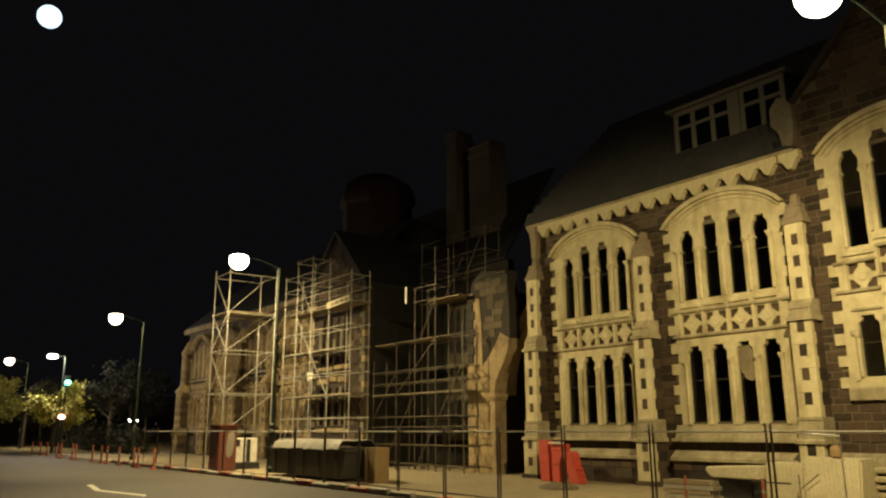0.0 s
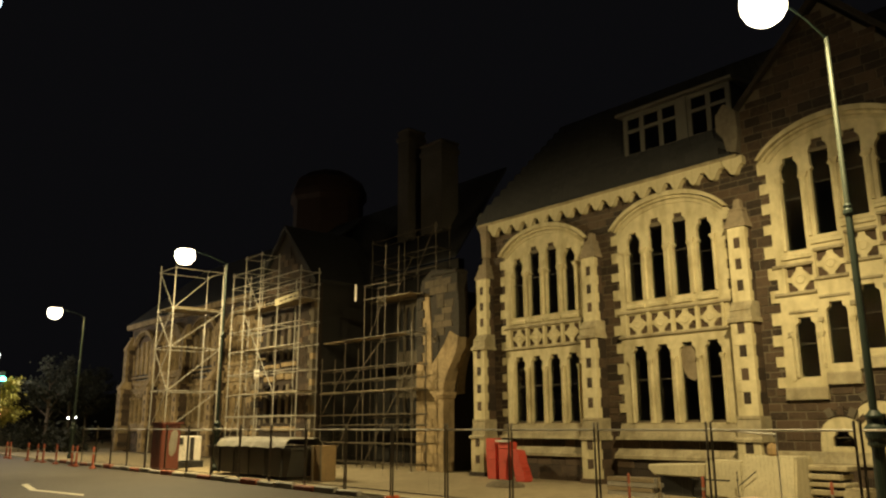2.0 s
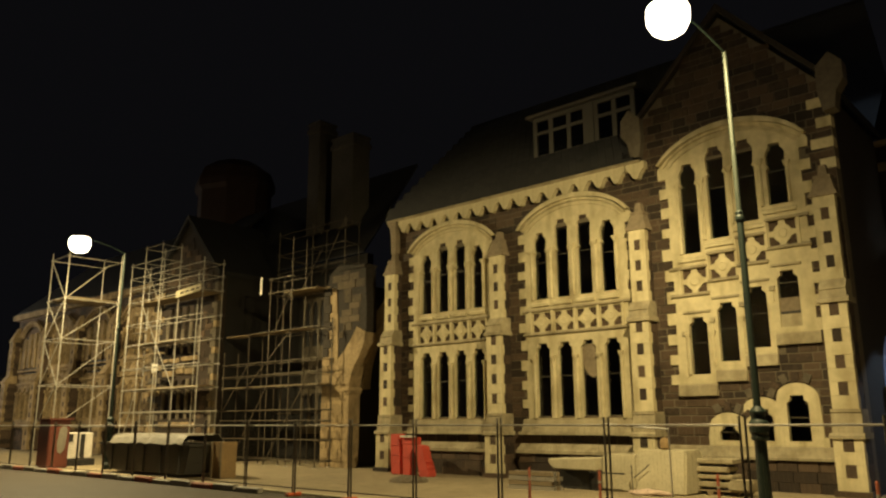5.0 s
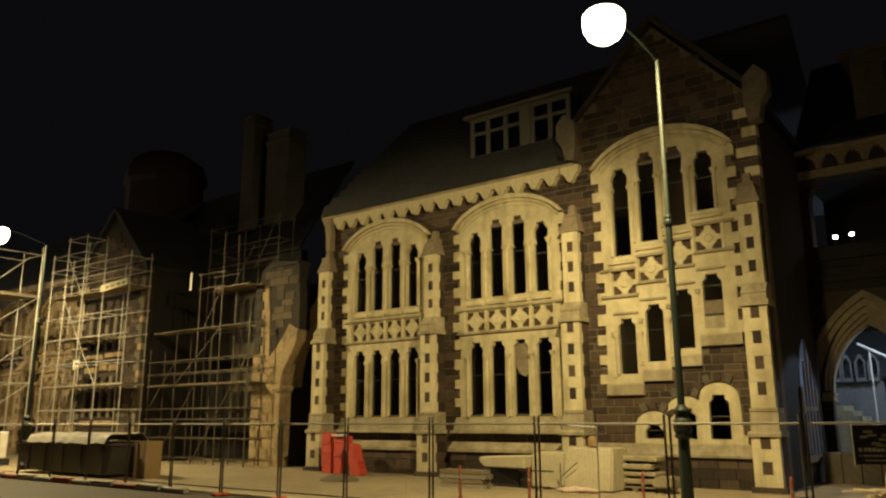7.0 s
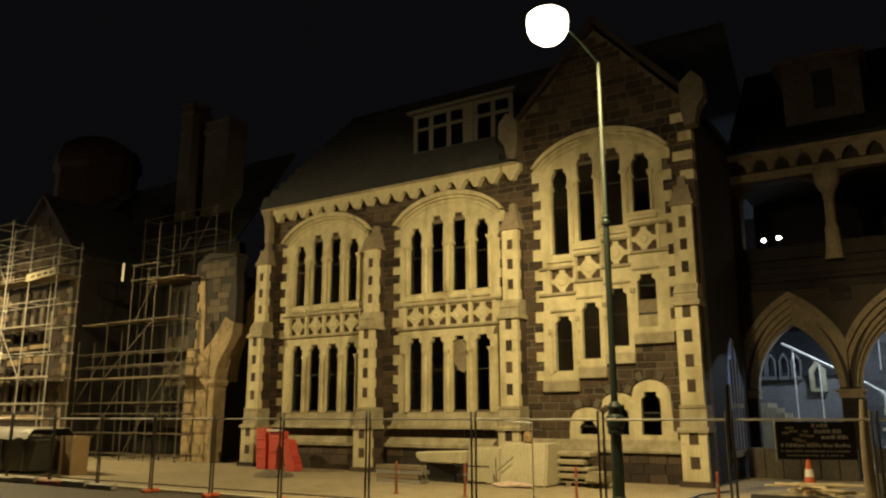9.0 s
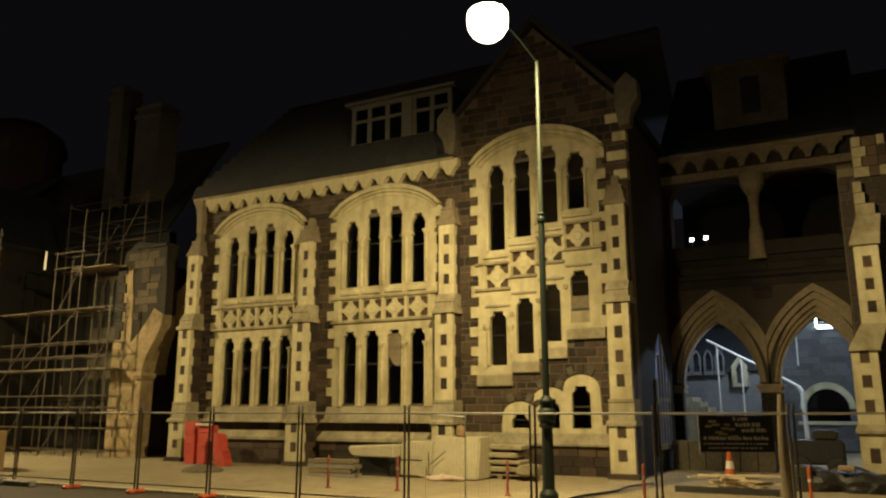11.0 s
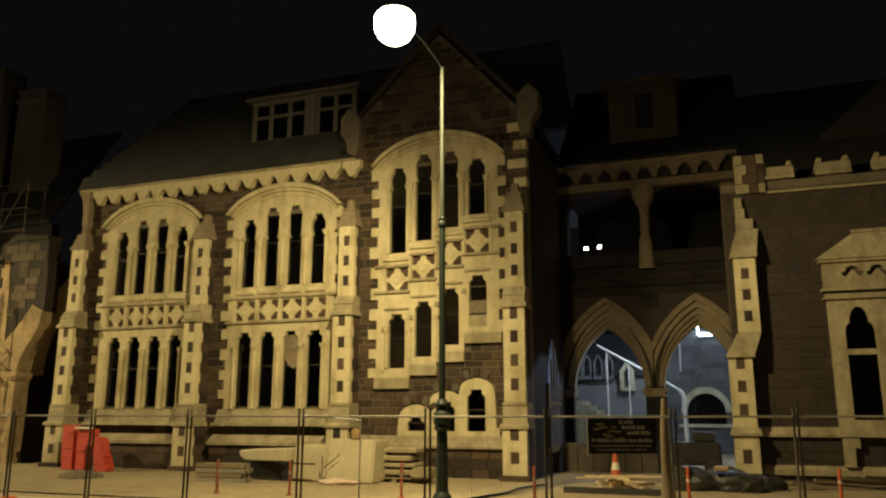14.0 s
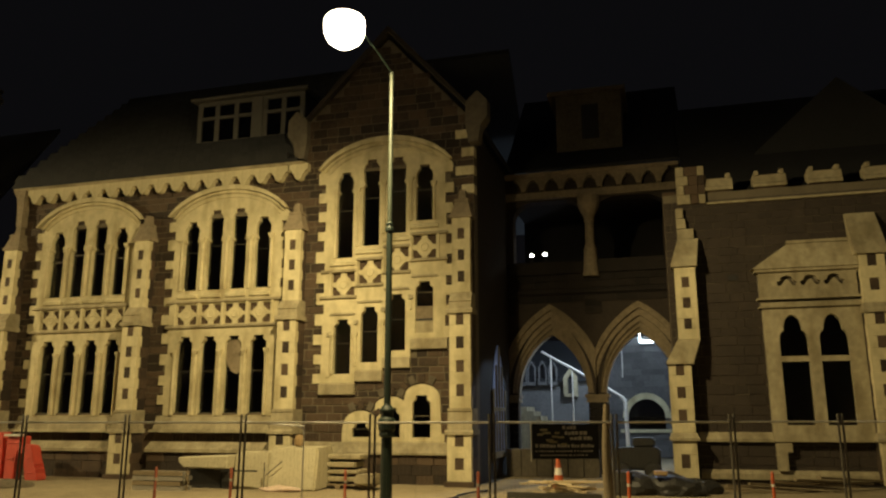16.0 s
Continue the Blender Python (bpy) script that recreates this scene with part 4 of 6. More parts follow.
ob = buttress(-0.47, hall, HF, 0.62, [(GROUND + 0.1, 1.12, 0.68, HF - 0.06), (1.34, 3.34, 0.66, HF - 0.02)], HALL + 0.04)
buttress(-0.80, hall, HF, 0.60, [(4.08, 6.32, 0.62, HF + 0.12)], HALL + 0.04)
part("weathering", taper(HF - 0.16, HF - 0.03, (-0.05, -0.9), (-0.12, -0.83), 1.12, 1.34, HALL + 0.02), M_PALE_DIRTY, ob)
part("weathering", taper(HF - 0.12, HF + 0.12, (-0.10, -0.88), (-0.46, -1.12), 3.34, 4.08, HALL + 0.02), M_PALE_DIRTY, ob)
part("weathering", taper(HF + 0.02, HF + 0.42, (-0.40, -1.16), (-0.66, -1.28), 6.32, 7.25, HALL + 0.02), M_PALE_DIRTY, ob)
for i, w in enumerate((0.5, 0.28, 0.22)):
    part("stone", block(HF + 0.42, HALL + 0.02, -0.66 - w, -0.66, 7.25 + i * 0.34, 7.58 + i * 0.34), M_PALE_DIRTY, ob)
for i in range(4):
    w = (0.40, 0.22, 0.36, 0.24)[i]
    z0 = 8.40 + i * 0.31
    part("stone", block(HALL - 0.12, HALL + 0.3, -0.74 - w, -0.74, z0, z0 + 0.30), M_PALE_DIRTY, ob)
    part("stone", block(HALL - 0.10, HALL + 0.3, -1.39, -0.76 - w, z0, z0 + 0.30), M_DARK, ob)
    part("stone", block(HALL - 0.115, HALL + 0.3, -1.6, -1.40, z0, z0 + 0.30), M_PALE_DIRTY if i in (0, 3) else M_DARK, ob)
ob = buttress(-5.98, hall, HF, 0.62, [(GROUND + 0.1, 1.12, 0.74, HF - 0.08), (1.34, 4.7, 0.72, HF - 0.04), (5.0, 6.42, 0.68, HF + 0.08)], HALL + 0.04)
part("weathering", taper(HF - 0.16, HF - 0.04, (-5.54, -6.42), (-5.6, -6.36), 1.12, 1.34, HALL + 0.02), M_PALE_DIRTY, ob)
part("weathering", taper(HF - 0.12, HF + 0.06, (-5.56, -6.40), (-5.62, -6.34), 4.7, 5.0, HALL + 0.02), M_PALE_DIRTY, ob)
part("weathering", taper(HF - 0.02, HF + 0.5, (-5.54, -6.42), (-5.48, -6.30), 6.42, 7.75, HALL + 0.02), M_PALE_DIRTY, ob)
for pts, nm, a, b in (([(HALL - 0.12, 8.34), (HALL - 0.12, 8.40), (HALL - 0.02, 8.45), (HALL + 0.05, 8.34)], "string_course", -16, -1.62),
                      ([(HALL - 0.16, 1.08), (HALL - 0.16, 1.16), (HALL - 0.02, 1.36), (HALL + 0.05, 1.36), (HALL + 0.05, 1.08)], "plinth_ledge", -16, -0.9),
                      ([(HALL - 0.14, 0.02), (HALL - 0.14, 0.18), (HALL - 0.04, 0.29), (HALL + 0.05, 0.29), (HALL + 0.05, 0.02)], "plinth_ledge", -16, -0.9)):
    bm = bmesh.new()
    prism(bm, pts, "y", a, b)
    part(nm, bm, M_PALE_DIRTY, hall)
for i in range(9):
    y1 = -1.72 - 0.2 - 1.57 * i + 0.4
    mer = part("merlon", plain((HALL + 0.02, HALL + 0.4, y1 - 0.86, y1, 8.75, 9.22)), M_DARK, hall)
    bm = bmesh.new()
    prism(bm, [(HALL - 0.10, 8.80), (HALL - 0.10, 8.88), (HALL - 0.03, 8.95), (HALL + 0.02, 9.2), (HALL + 0.45, 9.2), (HALL + 0.45, 9.0), (HALL + 0.015, 8.80)], "y", y1 - 0.92, y1 + 0.05)
    part("merlon_cap", bm, M_PALE_DIRTY, mer, "pale sloped merlon cap")
    for ya in (y1 - 0.13, y1 - 0.86):
        part("merlon_end", block(HALL - 0.05, HALL + 0.4, ya, ya + 0.13, 9.19, 9.34), M_PALE_DIRTY, mer)
# oriel
OX = HALL - 0.32
lights = []
for a, b in ((-3.34, -4.10), (-4.42, -5.18)):
    yc, h = (a + b) / 2, (a - b) / 2
    lights.append([(yc - h, 1.56), (yc + h, 1.56), (yc + h, 3.37), (yc - h, 3.37)])
    top_ = [(yc + h, 3.53), (yc + h, 4.02), (yc + h * 0.95, 4.16), (yc + h * 0.80, 4.25), (yc + h * 0.66, 4.27), (yc + h * 0.64, 4.42), (yc + h * 0.5, 4.60), (yc + h * 0.24, 4.71), (yc, 4.74)]
    lights.append(top_ + [(2 * yc - y, z) for y, z in top_[-2::-1]])
ori = part("oriel", plate([(-2.95, 1.1), (-2.95, 5.0), (-5.6, 5.0), (-5.6, 1.1)], lights, OX, OX + 0.2), M_PALE_DIRTY, hall, "pale stone oriel window of two traceried lights")
for ya in (-3.1, -5.6):
    part("oriel_side", plain((OX + 0.2, HALL, ya, ya + 0.15, 1.1, 5.0)), M_PALE_DIRTY, ori)
part("pane", plain((OX + 0.12, OX + 0.13, -5.3, -3.2, 1.5, 4.85)), M_GLASS, ori)
for z0, z1, xf in ((4.96, 5.02, 0.10), (5.02, 5.12, 0.04), (5.2, 5.27, 0.12), (5.97, 6.03, 0.05), (6.03, 6.12, 0.15)):
    part("string_course", plain((OX - xf, HALL, -5.6 - xf, -2.95 + xf, z0, z1)), M_PALE_DIRTY, ori)
fr_holes = []
for j in range(3):
    yc = -3.68 - 0.64 * j
    t3 = [(0.25, 5.62), (0.29, 5.72), (0.19, 5.76), (0.15, 5.87), (0.0, 5.92)]
    inner = [(0.0, 5.80), (0.07, 5.74), (0.12, 5.66), (0.19, 5.60)]
    fr_holes.append([(yc + u, z) for u, z in t3] + [(yc - u, z) for u, z in t3[-2::-1]] + [(yc - u, z) for u, z in inner[::-1]] + [(yc + u, z) for u, z in inner[1:]])
part("frieze", plate([(-2.90, 5.27), (-2.90, 5.97), (-5.57, 5.97), (-5.57, 5.27)], fr_holes, OX - 0.05, OX + 0.1), M_PALE_DIRTY, ori, "pale frieze of trefoil arches")
part("frieze_back", plain((OX + 0.1, HALL, -5.57, -2.90, 5.02, 6.03)), M_DARKENED, ori)
bm = bmesh.new()
lo = [bm.verts.new(p) for p in ((OX - 0.2, -5.62, 6.12), (OX - 0.2, -2.72, 6.12), (HALL, -2.72, 6.12), (HALL, -5.62, 6.12))]
hi = [bm.verts.new(p) for p in ((HALL - 0.1, -5.62, 6.92), (HALL - 0.1, -3.86, 6.92), (HALL, -3.86, 6.96), (HALL, -5.62, 6.96))]
for i in range(4):
    bm.faces.new((lo[i], lo[(i + 1) % 4], hi[(i + 1) % 4], hi[i]))
bm.faces.new(lo[::-1])
bm.faces.new(hi)
part("oriel_roof", bm, M_PALE_DIRTY, ori, "pale half-hipped stone oriel roof")
part("ridge_roll", plain((HALL - 0.14, HALL, -5.6, -3.8, 6.93, 7.02)), M_PALE_DIRTY, ori)
part("corbel", plain((OX + 0.05, HALL, -3.28, -3.0, 0.28, 1.1), (OX + 0.05, HALL, -3.42, -3.28, 0.8, 1.08)), M_PALE_DIRTY, ori)
bm = bmesh.new()
prism(bm, [(HALL + 0.4, 8.8), (HALL + 6, 14.0), (HALL + 6, 13.8), (HALL + 0.6, 8.7)], "y", -16, -1.0)
part("roof", bm, M_SLATE, hall, "dark slate roof")
bm = bmesh.new()
prism(bm, [(-3.0, 10.3), (-6.3, 13.2), (-9.6, 10.3)], "x", 27.2, 29.0)
part("roof_gable", bm, M_SLATE, hall)
part("side_wall", plain((HALL + 0.5, 40, -0.7, -0.3, GROUND - 0.2, 9.0), (39.6, 40, -16, -4, GROUND - 0.2, 9)), M_DARK_JOINED, hall)
part("inner_wall", plain((27, 27.2, -16, -0.75, GROUND, 8.7)), M_PLASTER, hall)
part("vent", plain((HALL - 0.03, HALL + 0.02, -2.35, -2.08, 5.9, 6.06)), M_BLACK, hall)

# ---- gateway arch north of the college ----
gate = thing("gateway_wall", (22.9, 25.6, GROUND), "pale stone gateway wall with broken pointed arch", "wall")


def within(poly, y, z):
    hit_ = False
    for (ya, za), (yb, zb) in zip(poly, poly[1:] + poly[:1]):
        if (za > z) != (zb > z) and y < ya + (z - za) * (yb - ya) / (zb - za):
            hit_ = not hit_
    return hit_


def coursed(poly, x, proud, hs, ls, rnd, gap=0.012, skip=0.0):
    """Boxes of squared stone laid in courses wherever a whole stone fits the outline."""
    vs, fs = [], []
    z = min(p[1] for p in poly)
    while z < max(p[1] for p in poly):
        h = rnd.uniform(*hs)
        y = min(p[0] for p in poly) - rnd.random() * 0.3
        while y < max(p[0] for p in poly):
            l = rnd.uniform(*ls)
            if all(within(poly, yy, zz) for yy in (y + gap, y + l - gap) for zz in (z + gap, z + h - gap)) and rnd.random() >= skip:
                add_box(vs, fs, x - rnd.uniform(0.2, 1.0) * proud, x + 0.03, y + gap, y + l - gap, z + gap, z + h - gap)
            y += l
        z += h
    me = bpy.data.meshes.new("coursed_stone")
    me.from_pydata(vs, [], fs)
    return me


M_TAN_COURSES = material("tan_limestone_courses", (0.33, 0.245, 0.13), 0.92, 0.45, 1.0, 6, 0.4, rand=0.5, island=True, grime=0.8)
# courses with the upper wall's dimness put into their colour
M_DIM_COURSES = material("dimmed_stone_courses", (0.078, 0.059, 0.036), 0.92, 0.5, 1.2, 8, 0.5, rand=0.7, island=True)
rag = random.Random(31)
curve = [(25.74, 3.3), (25.62, 3.75), (25.42, 4.15), (25.12, 4.55), (24.9, 4.9), (24.76, 5.25), (24.74, 5.6)]
outer_ring = [(25.3, 5.9), (25.65, 5.4), (26.1, 4.9), (26.55, 4.5)]
pillar = [(27.35, GROUND - 0.2), (27.35, 7.9), (26.75, 7.7), (26.6, 6.4), (26.55, 4.5)] + outer_ring[::-1][1:] + curve[::-1] + [(25.78, GROUND - 0.2)]
part("wall", plate(pillar, [], 22.55, 23.2), M_TAN, gate, "pale rough stone pillar and springing")
low_pillar = [(27.35, GROUND), (27.35, 7.8), (26.72, 7.6), (26.55, 4.4), (25.75, 3.3), (25.78, GROUND)]
me = coursed(low_pillar, 22.55, 0.035, (0.34, 0.46), (0.4, 0.75), rag)
me.materials.append(M_TAN_COURSES)
part("coursed_stone", me, None, gate, "pale squared stones of the pillar", kind="stuff")
# upper wall: weak light there is painted in with darker stone
spandrel = [(27.35, 7.91), (27.3, 8.4), (26.6, 8.85), (25.6, 8.7), (24.85, 8.5), (24.74, 6.8), (24.74, 5.61), (25.3, 5.91), (25.65, 5.41), (26.1, 4.91), (26.56, 4.51), (26.61, 6.41), (26.76, 7.71)]
part("upper_wall", plate(spandrel[::-1], [], 22.60, 23.2), M_GATE, gate, "stone wall in dimmed colour over the springing")
me = coursed(spandrel, 22.60, 0.05, (0.28, 0.4), (0.35, 0.7), rag, skip=0.12)
me.materials.append(M_DIM_COURSES)
part("coursed_stone", me, None, gate, "squared stones in dimmed colour over the springing", kind="stuff")
# separate arch stones along the springing curve
for i, ((ya, za), (yb, zb)) in enumerate(zip(curve, curve[1:])):
    bm = bmesh.new()
    f = 0.34 + 0.07 * (i % 2)
    dy_, dz_ = (zb - za), (ya - yb)
    n_ = math.hypot(dy_, dz_)
    dy_, dz_ = dy_ / n_ * f, dz_ / n_ * f
    prism(bm, [(ya, za + 0.01), (yb, zb - 0.01), (yb + dy_, zb + dz_ - 0.01), (ya + dy_, za + dz_ + 0.01)], "x", 22.525, 22.6)
    bmesh.ops.bevel(bm, geom=bm.edges[:], offset=0.015, segments=1, affect="EDGES")
    part("stone", bm, M_TAN, gate)
for z0, z1, s_ in ((3.0, 3.1, 0.06), (3.1, 3.26, 0.12)):
    part("impost", plain((22.52 - s_, 23.2, 25.72 - s_, 26.0, z0, z1)), M_TAN, gate)
part("cap_stone", block(22.5, 23.25, 24.8, 26.6, 8.5, 8.66, 0.03), M_GATE, gate)
# rear order of the arch, still whole up to the college wall
o = [p for p in gothic(23.0, 3.15, 3.2, 7.75, 14) if p[0] > 23.3]
i_ = [p for p in gothic(23.0, 2.60, 3.2, 6.9, 14) if p[0] > 23.3]
bm = bmesh.new()
prism(bm, o + i_[::-1], "x", 23.25, 23.7)
part("rear_arch", bm, M_ARCH, gate, "brown rear order of the arch")
# quoins from the thirteenth up are darkened for the same weak light
for i in range(20):
    w = 0.42 if i % 2 else 0.28
    part("stone", block(22.50, 22.6, 27.55 - w - 0.1, 27.55, GROUND + i * 0.40, GROUND + i * 0.40 + 0.385), M_TAN if i < 12 else M_GATE, gate)
# near-black walls stand in for the dark behind the gateway
part("inner_wall", plain((23.2, 34, 26.2, 27.6, GROUND - 0.2, 8.0), (30, 30.4, 23.4, 26.2, GROUND - 0.2, 9.0)), M_UNLIT, gate, kind="stuff")

# ---- the north range under repair ----
NW = 22.9
north = thing("north_range", (26, 46, GROUND), "gothic stone range under repair behind scaffolding", "building")


def gothic_bay(parent, x, yc, w, mat):
    holes = []
    for d in (-0.36, -0.12, 0.12, 0.36):
        y = yc + d * w
        top = 8.15 if abs(d) > 0.2 else 8.5
        holes.append(upper_light(y, w * 0.145, 5.9, 7.3, top))
        holes.append(lower_light(y, w * 0.145, 2.1, 4.4))
        holes += corner_holes(y, 5.15, w * 0.1, 0.3)
    outer = teeth(yc, w / 2, 1.6, 8.3, -1) + arc(yc, w / 2, 8.4, 9.3, 12)[::-1][1:-1] + teeth(yc, w / 2, 1.6, 8.3, 1)[::-1]
    s = part("window_surround", plate(outer, holes, x - 0.12, x + 0.14), mat, parent, "weathered pale window surround")
    part("window", plain((x + 0.1, x + 0.11, yc - w / 2 + 0.2, yc + w / 2 - 0.2, 1.9, 8.6)), M_BLACK, s)
    for z in (1.5, 4.62, 5.6):
        part("string_course", plain((x - 0.24, x - 0.1, yc - w / 2 - 0.1, yc + w / 2 + 0.1, z, z + 0.12)), mat, s)
    for off, th, xf in ((0.0, 0.2, 0.34), (0.24, 0.12, 0.22)):
        o = arc(yc, w / 2 + 0.12 - off, 8.3 - off * 0.4, 9.42 - off, 16)
        i = arc(yc, w / 2 + 0.12 - off - th, 8.3 - off * 0.4, 9.42 - off - th, 16)
        bm = bmesh.new()
        prism(bm, o + i[::-1], "x", x - xf, x - 0.1)
        part("hood_mould", bm, mat, s)
    for d in (-0.48, -0.24, 0.0, 0.24, 0.48):
        for z0, z1 in ((2.0, 3.9), (5.85, 7.3)):
            bm = bmesh.new()
            tube(bm, (x - 0.16, yc + d * w, z0), (x - 0.16, yc + d * w, z1), 0.07, 8)
            part("shaft", bm, mat, s)
            part("capital", soft((x - 0.28, x - 0.1, yc + d * w - 0.14, yc + d * w + 0.14, z1, z1 + 0.2), 0.03, 1), mat, s)
    return s


for yc in (62.6, 57.0, 51.4, 45.8):
    gothic_bay(north, NW, yc, 4.0, M_NORTH)
nw_holes = [[(yc - 1.7, 1.9), (yc + 1.7, 1.9), (yc + 1.7, 8.4), (yc - 1.7, 8.4)] for yc in (62.6, 57.0, 51.4, 45.8)]
# near-black colour stands in for the shade of the recess
part("recessed_wall", plain((NW + 2.4, NW + 2.8, 27.7, 41.0, GROUND - 0.2, 10.0)), M_UNLIT, north, "stone wall coloured near-black for shade")
part("return_wall", plain((NW + 0.5, NW + 2.4, 40.6, 41.0, GROUND - 0.2, 10.0)), M_DARK_JOINED, north)
part("wall", plate([(66, GROUND - 0.2), (66, 10.0), (41.0, 10.0), (41.0, GROUND - 0.2)], nw_holes, NW + 0.05, NW + 0.5), M_DARK_JOINED, north, "dark stone wall")
nv, nf = [], []
z = GROUND
while z < 9.7:
    h = rag.uniform(0.26, 0.4)
    y = 41.0
    while y < 65.6:
        l = rag.uniform(0.4, 0.9)
        ym = y + l / 2
        if all(abs(ym - yc) > 2.0 + l / 2 or z + h > 9.0 or z < 1.5 for yc in (62.6, 57.0, 51.4, 45.8)):
            add_box(nv, nf, NW + 0.05 - rag.uniform(0.01, 0.05), NW + 0.08, y + 0.012, y + l - 0.012, z + 0.012, z + h - 0.012)
        y += l
    z += h
me = bpy.data.meshes.new("coursed_stone")
me.from_pydata(nv, [], nf)
me.materials.append(M_DARK_JOINED)
part("coursed_stone", me, None, north, "dark coursed bluestone", kind="stuff")
part("cornice", plain((NW - 0.35, NW + 0.3, 41.5, 66.4, 9.75, 10.15)), M_NORTH, north)
for yb_ in (65.6, 59.8, 54.2, 48.6, 43.0):
    bt = buttress(yb_, north, NW - 0.9, 0.72, [(GROUND + 0.1, 1.30, 0.86, NW - 0.95), (1.9, 4.8, 0.76, NW - 0.82), (5.4, 8.0, 0.66, NW - 0.55)], NW + 0.05, M_NORTH)
    part("weathering", taper(NW - 1.02, NW - 0.84, (yb_ - 0.5, yb_ + 0.5), (yb_ - 0.4, yb_ + 0.4), 1.30, 1.9, NW), M_NORTH, bt)
    part("weathering", taper(NW - 0.92, NW - 0.57, (yb_ - 0.46, yb_ + 0.46), (yb_ - 0.34, yb_ + 0.34), 4.8, 5.4, NW), M_NORTH, bt)
    part("pinnacle", taper(NW - 0.62, NW - 0.2, (yb_ - 0.42, yb_ + 0.42), (yb_ - 0.12, yb_ + 0.12), 8.0, 9.1, NW), M_NORTH, bt)
bm = bmesh.new()
prism(bm, [(NW - 0.3, 10.15), (NW - 0.3, 10.25), (NW + 6, 15.6), (NW + 6, 15.4)], "y", 41.0, 66)
prism(bm, [(NW + 2.2, 10.0), (NW + 2.2, 10.1), (NW + 6, 15.6), (NW + 6, 15.4)], "y", 27.7, 40.99)
part("roof", bm, M_SLATE, north, "dark slate roof")
part("end_wall", plain((NW + 0.5, 34, 65.6, 66, GROUND - 0.2, 10.0)), M_DARK_JOINED, north)
# projecting gabled porch block inside the scaffold
PX = 21.3
holes = [upper_light(37.8 + d, 0.5, 5.4, 6.9, 7.9) for d in (-1.2, -0.4, 0.4, 1.2)] + [lower_light(37.8 + d, 0.5, 2.0, 4.0) for d in (-1.2, -0.4, 0.4, 1.2)]
pb = part("porch_wall", plate([(41.0, GROUND), (41.0, 9.4), (37.8, 12.6), (34.6, 9.4), (34.6, GROUND)], holes, PX, PX + 0.5), M_DARK, north, "dark gabled porch wall")
# porch side has its shade coloured in the same way
part("side_wall", plain((PX + 0.5, NW + 2.4, 34.6, 35.0, GROUND, 9.4)), M_UNLIT, north)
me = coursed([(36.05, GROUND), (36.05, 9.6), (34.9, 8.9), (34.9, GROUND)], PX, 0.05, (0.28, 0.4), (0.3, 0.55), rag, skip=0.15)
me.materials.append(M_DARK_JOINED)
part("coursed_stone", me, None, pb, "dark coursed bluestone", kind="stuff")
me = coursed([(41.0, 8.3), (41.0, 9.2), (37.8, 12.2), (34.6, 9.2), (34.6, 8.3)], PX, 0.06, (0.28, 0.4), (0.4, 0.8), rag, skip=0.2)
me.materials.append(M_DARK_JOINED)
part("coursed_stone", me, None, pb, "dark gable stones, some fallen", kind="stuff")
for i in range(27):
    z0 = GROUND + i * 0.335
    w = 0.5 if i % 2 else 0.3
    part("stone", block(PX - 0.03, PX + 0.3, 34.58, 34.58 + w, z0, z0 + 0.325), M_DARKENED if i % 4 else M_NORTH, pb)
    w = rag.uniform(0.5, 0.75) if i % 2 else rag.uniform(0.9, 1.25)
    part("stone", block(PX - rag.uniform(0.03, 0.12), PX + 0.3, 41.02 - w, 41.02, z0, z0 + 0.32, 0.02), M_NORTH if i % 3 else M_DARKENED, pb)
# broken pale mullions and strings left standing
for y in (36.2, 37.0, 37.8, 38.6, 39.4):
    z1 = rag.uniform(6.6, 7.9)
    part("mullion", block(PX - 0.08, PX + 0.1, y - 0.11, y + 0.11, 5.35, z1, 0.03), M_DARKENED, pb)
    part("mullion", block(PX - 0.08, PX + 0.1, y - 0.11, y + 0.11, 1.95, rag.uniform(3.2, 4.1), 0.03), M_DARKENED, pb)
for a, b, z0, z1 in ((36.3, 37.2, 4.25, 4.6), (37.4, 38.1, 4.3, 4.75), (38.3, 39.5, 4.2, 4.5), (36.1, 37.6, 4.95, 5.2), (38.0, 39.6, 4.9, 5.15), (36.0, 39.6, 1.55, 1.8)):
    part("string_course", block(PX - rag.uniform(0.08, 0.18), PX + 0.1, a, b, z0, z1, 0.03), M_NORTH, pb)
part("window", plain((PX + 0.2, PX + 0.22, 36.2, 39.4, 1.9, 8.0)), M_BLACK, pb)
bm = bmesh.new()
prism(bm, [(41.3, 9.2), (37.8, 12.75), (34.3, 9.2), (34.3, 9.4), (37.8, 13.0), (41.3, 9.4)], "x", PX - 0.2, NW + 3)
part("roof", bm, M_SLATE, north, "slate gable roof")
# tracery fragments of the recessed bays behind the near scaffold
for yc in (31.4, 28.9):
    holes = [upper_light(yc + d, 0.4, 5.6, 7.0, 7.9) for d in (-0.6, 0, 0.6)] + [lower_light(yc + d, 0.4, 1.6, 3.2) for d in (-0.6, 0, 0.6)]
    # surround darkened in colour to match the shade of the recess
    s = part("window_surround", plate([(yc + 1, 1.2), (yc + 1, 8.1), (yc, 8.8), (yc - 1, 8.1), (yc - 1, 1.2)], holes, NW + 2.2, NW + 2.38), M_DARKENED, north, "darkened window surround")
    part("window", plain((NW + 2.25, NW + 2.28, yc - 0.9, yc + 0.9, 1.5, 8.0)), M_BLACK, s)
    part("string_course", plain((NW + 2.1, NW + 2.2, yc - 1.1, yc + 1.1, 3.5, 3.7)), M_DARKENED, s)
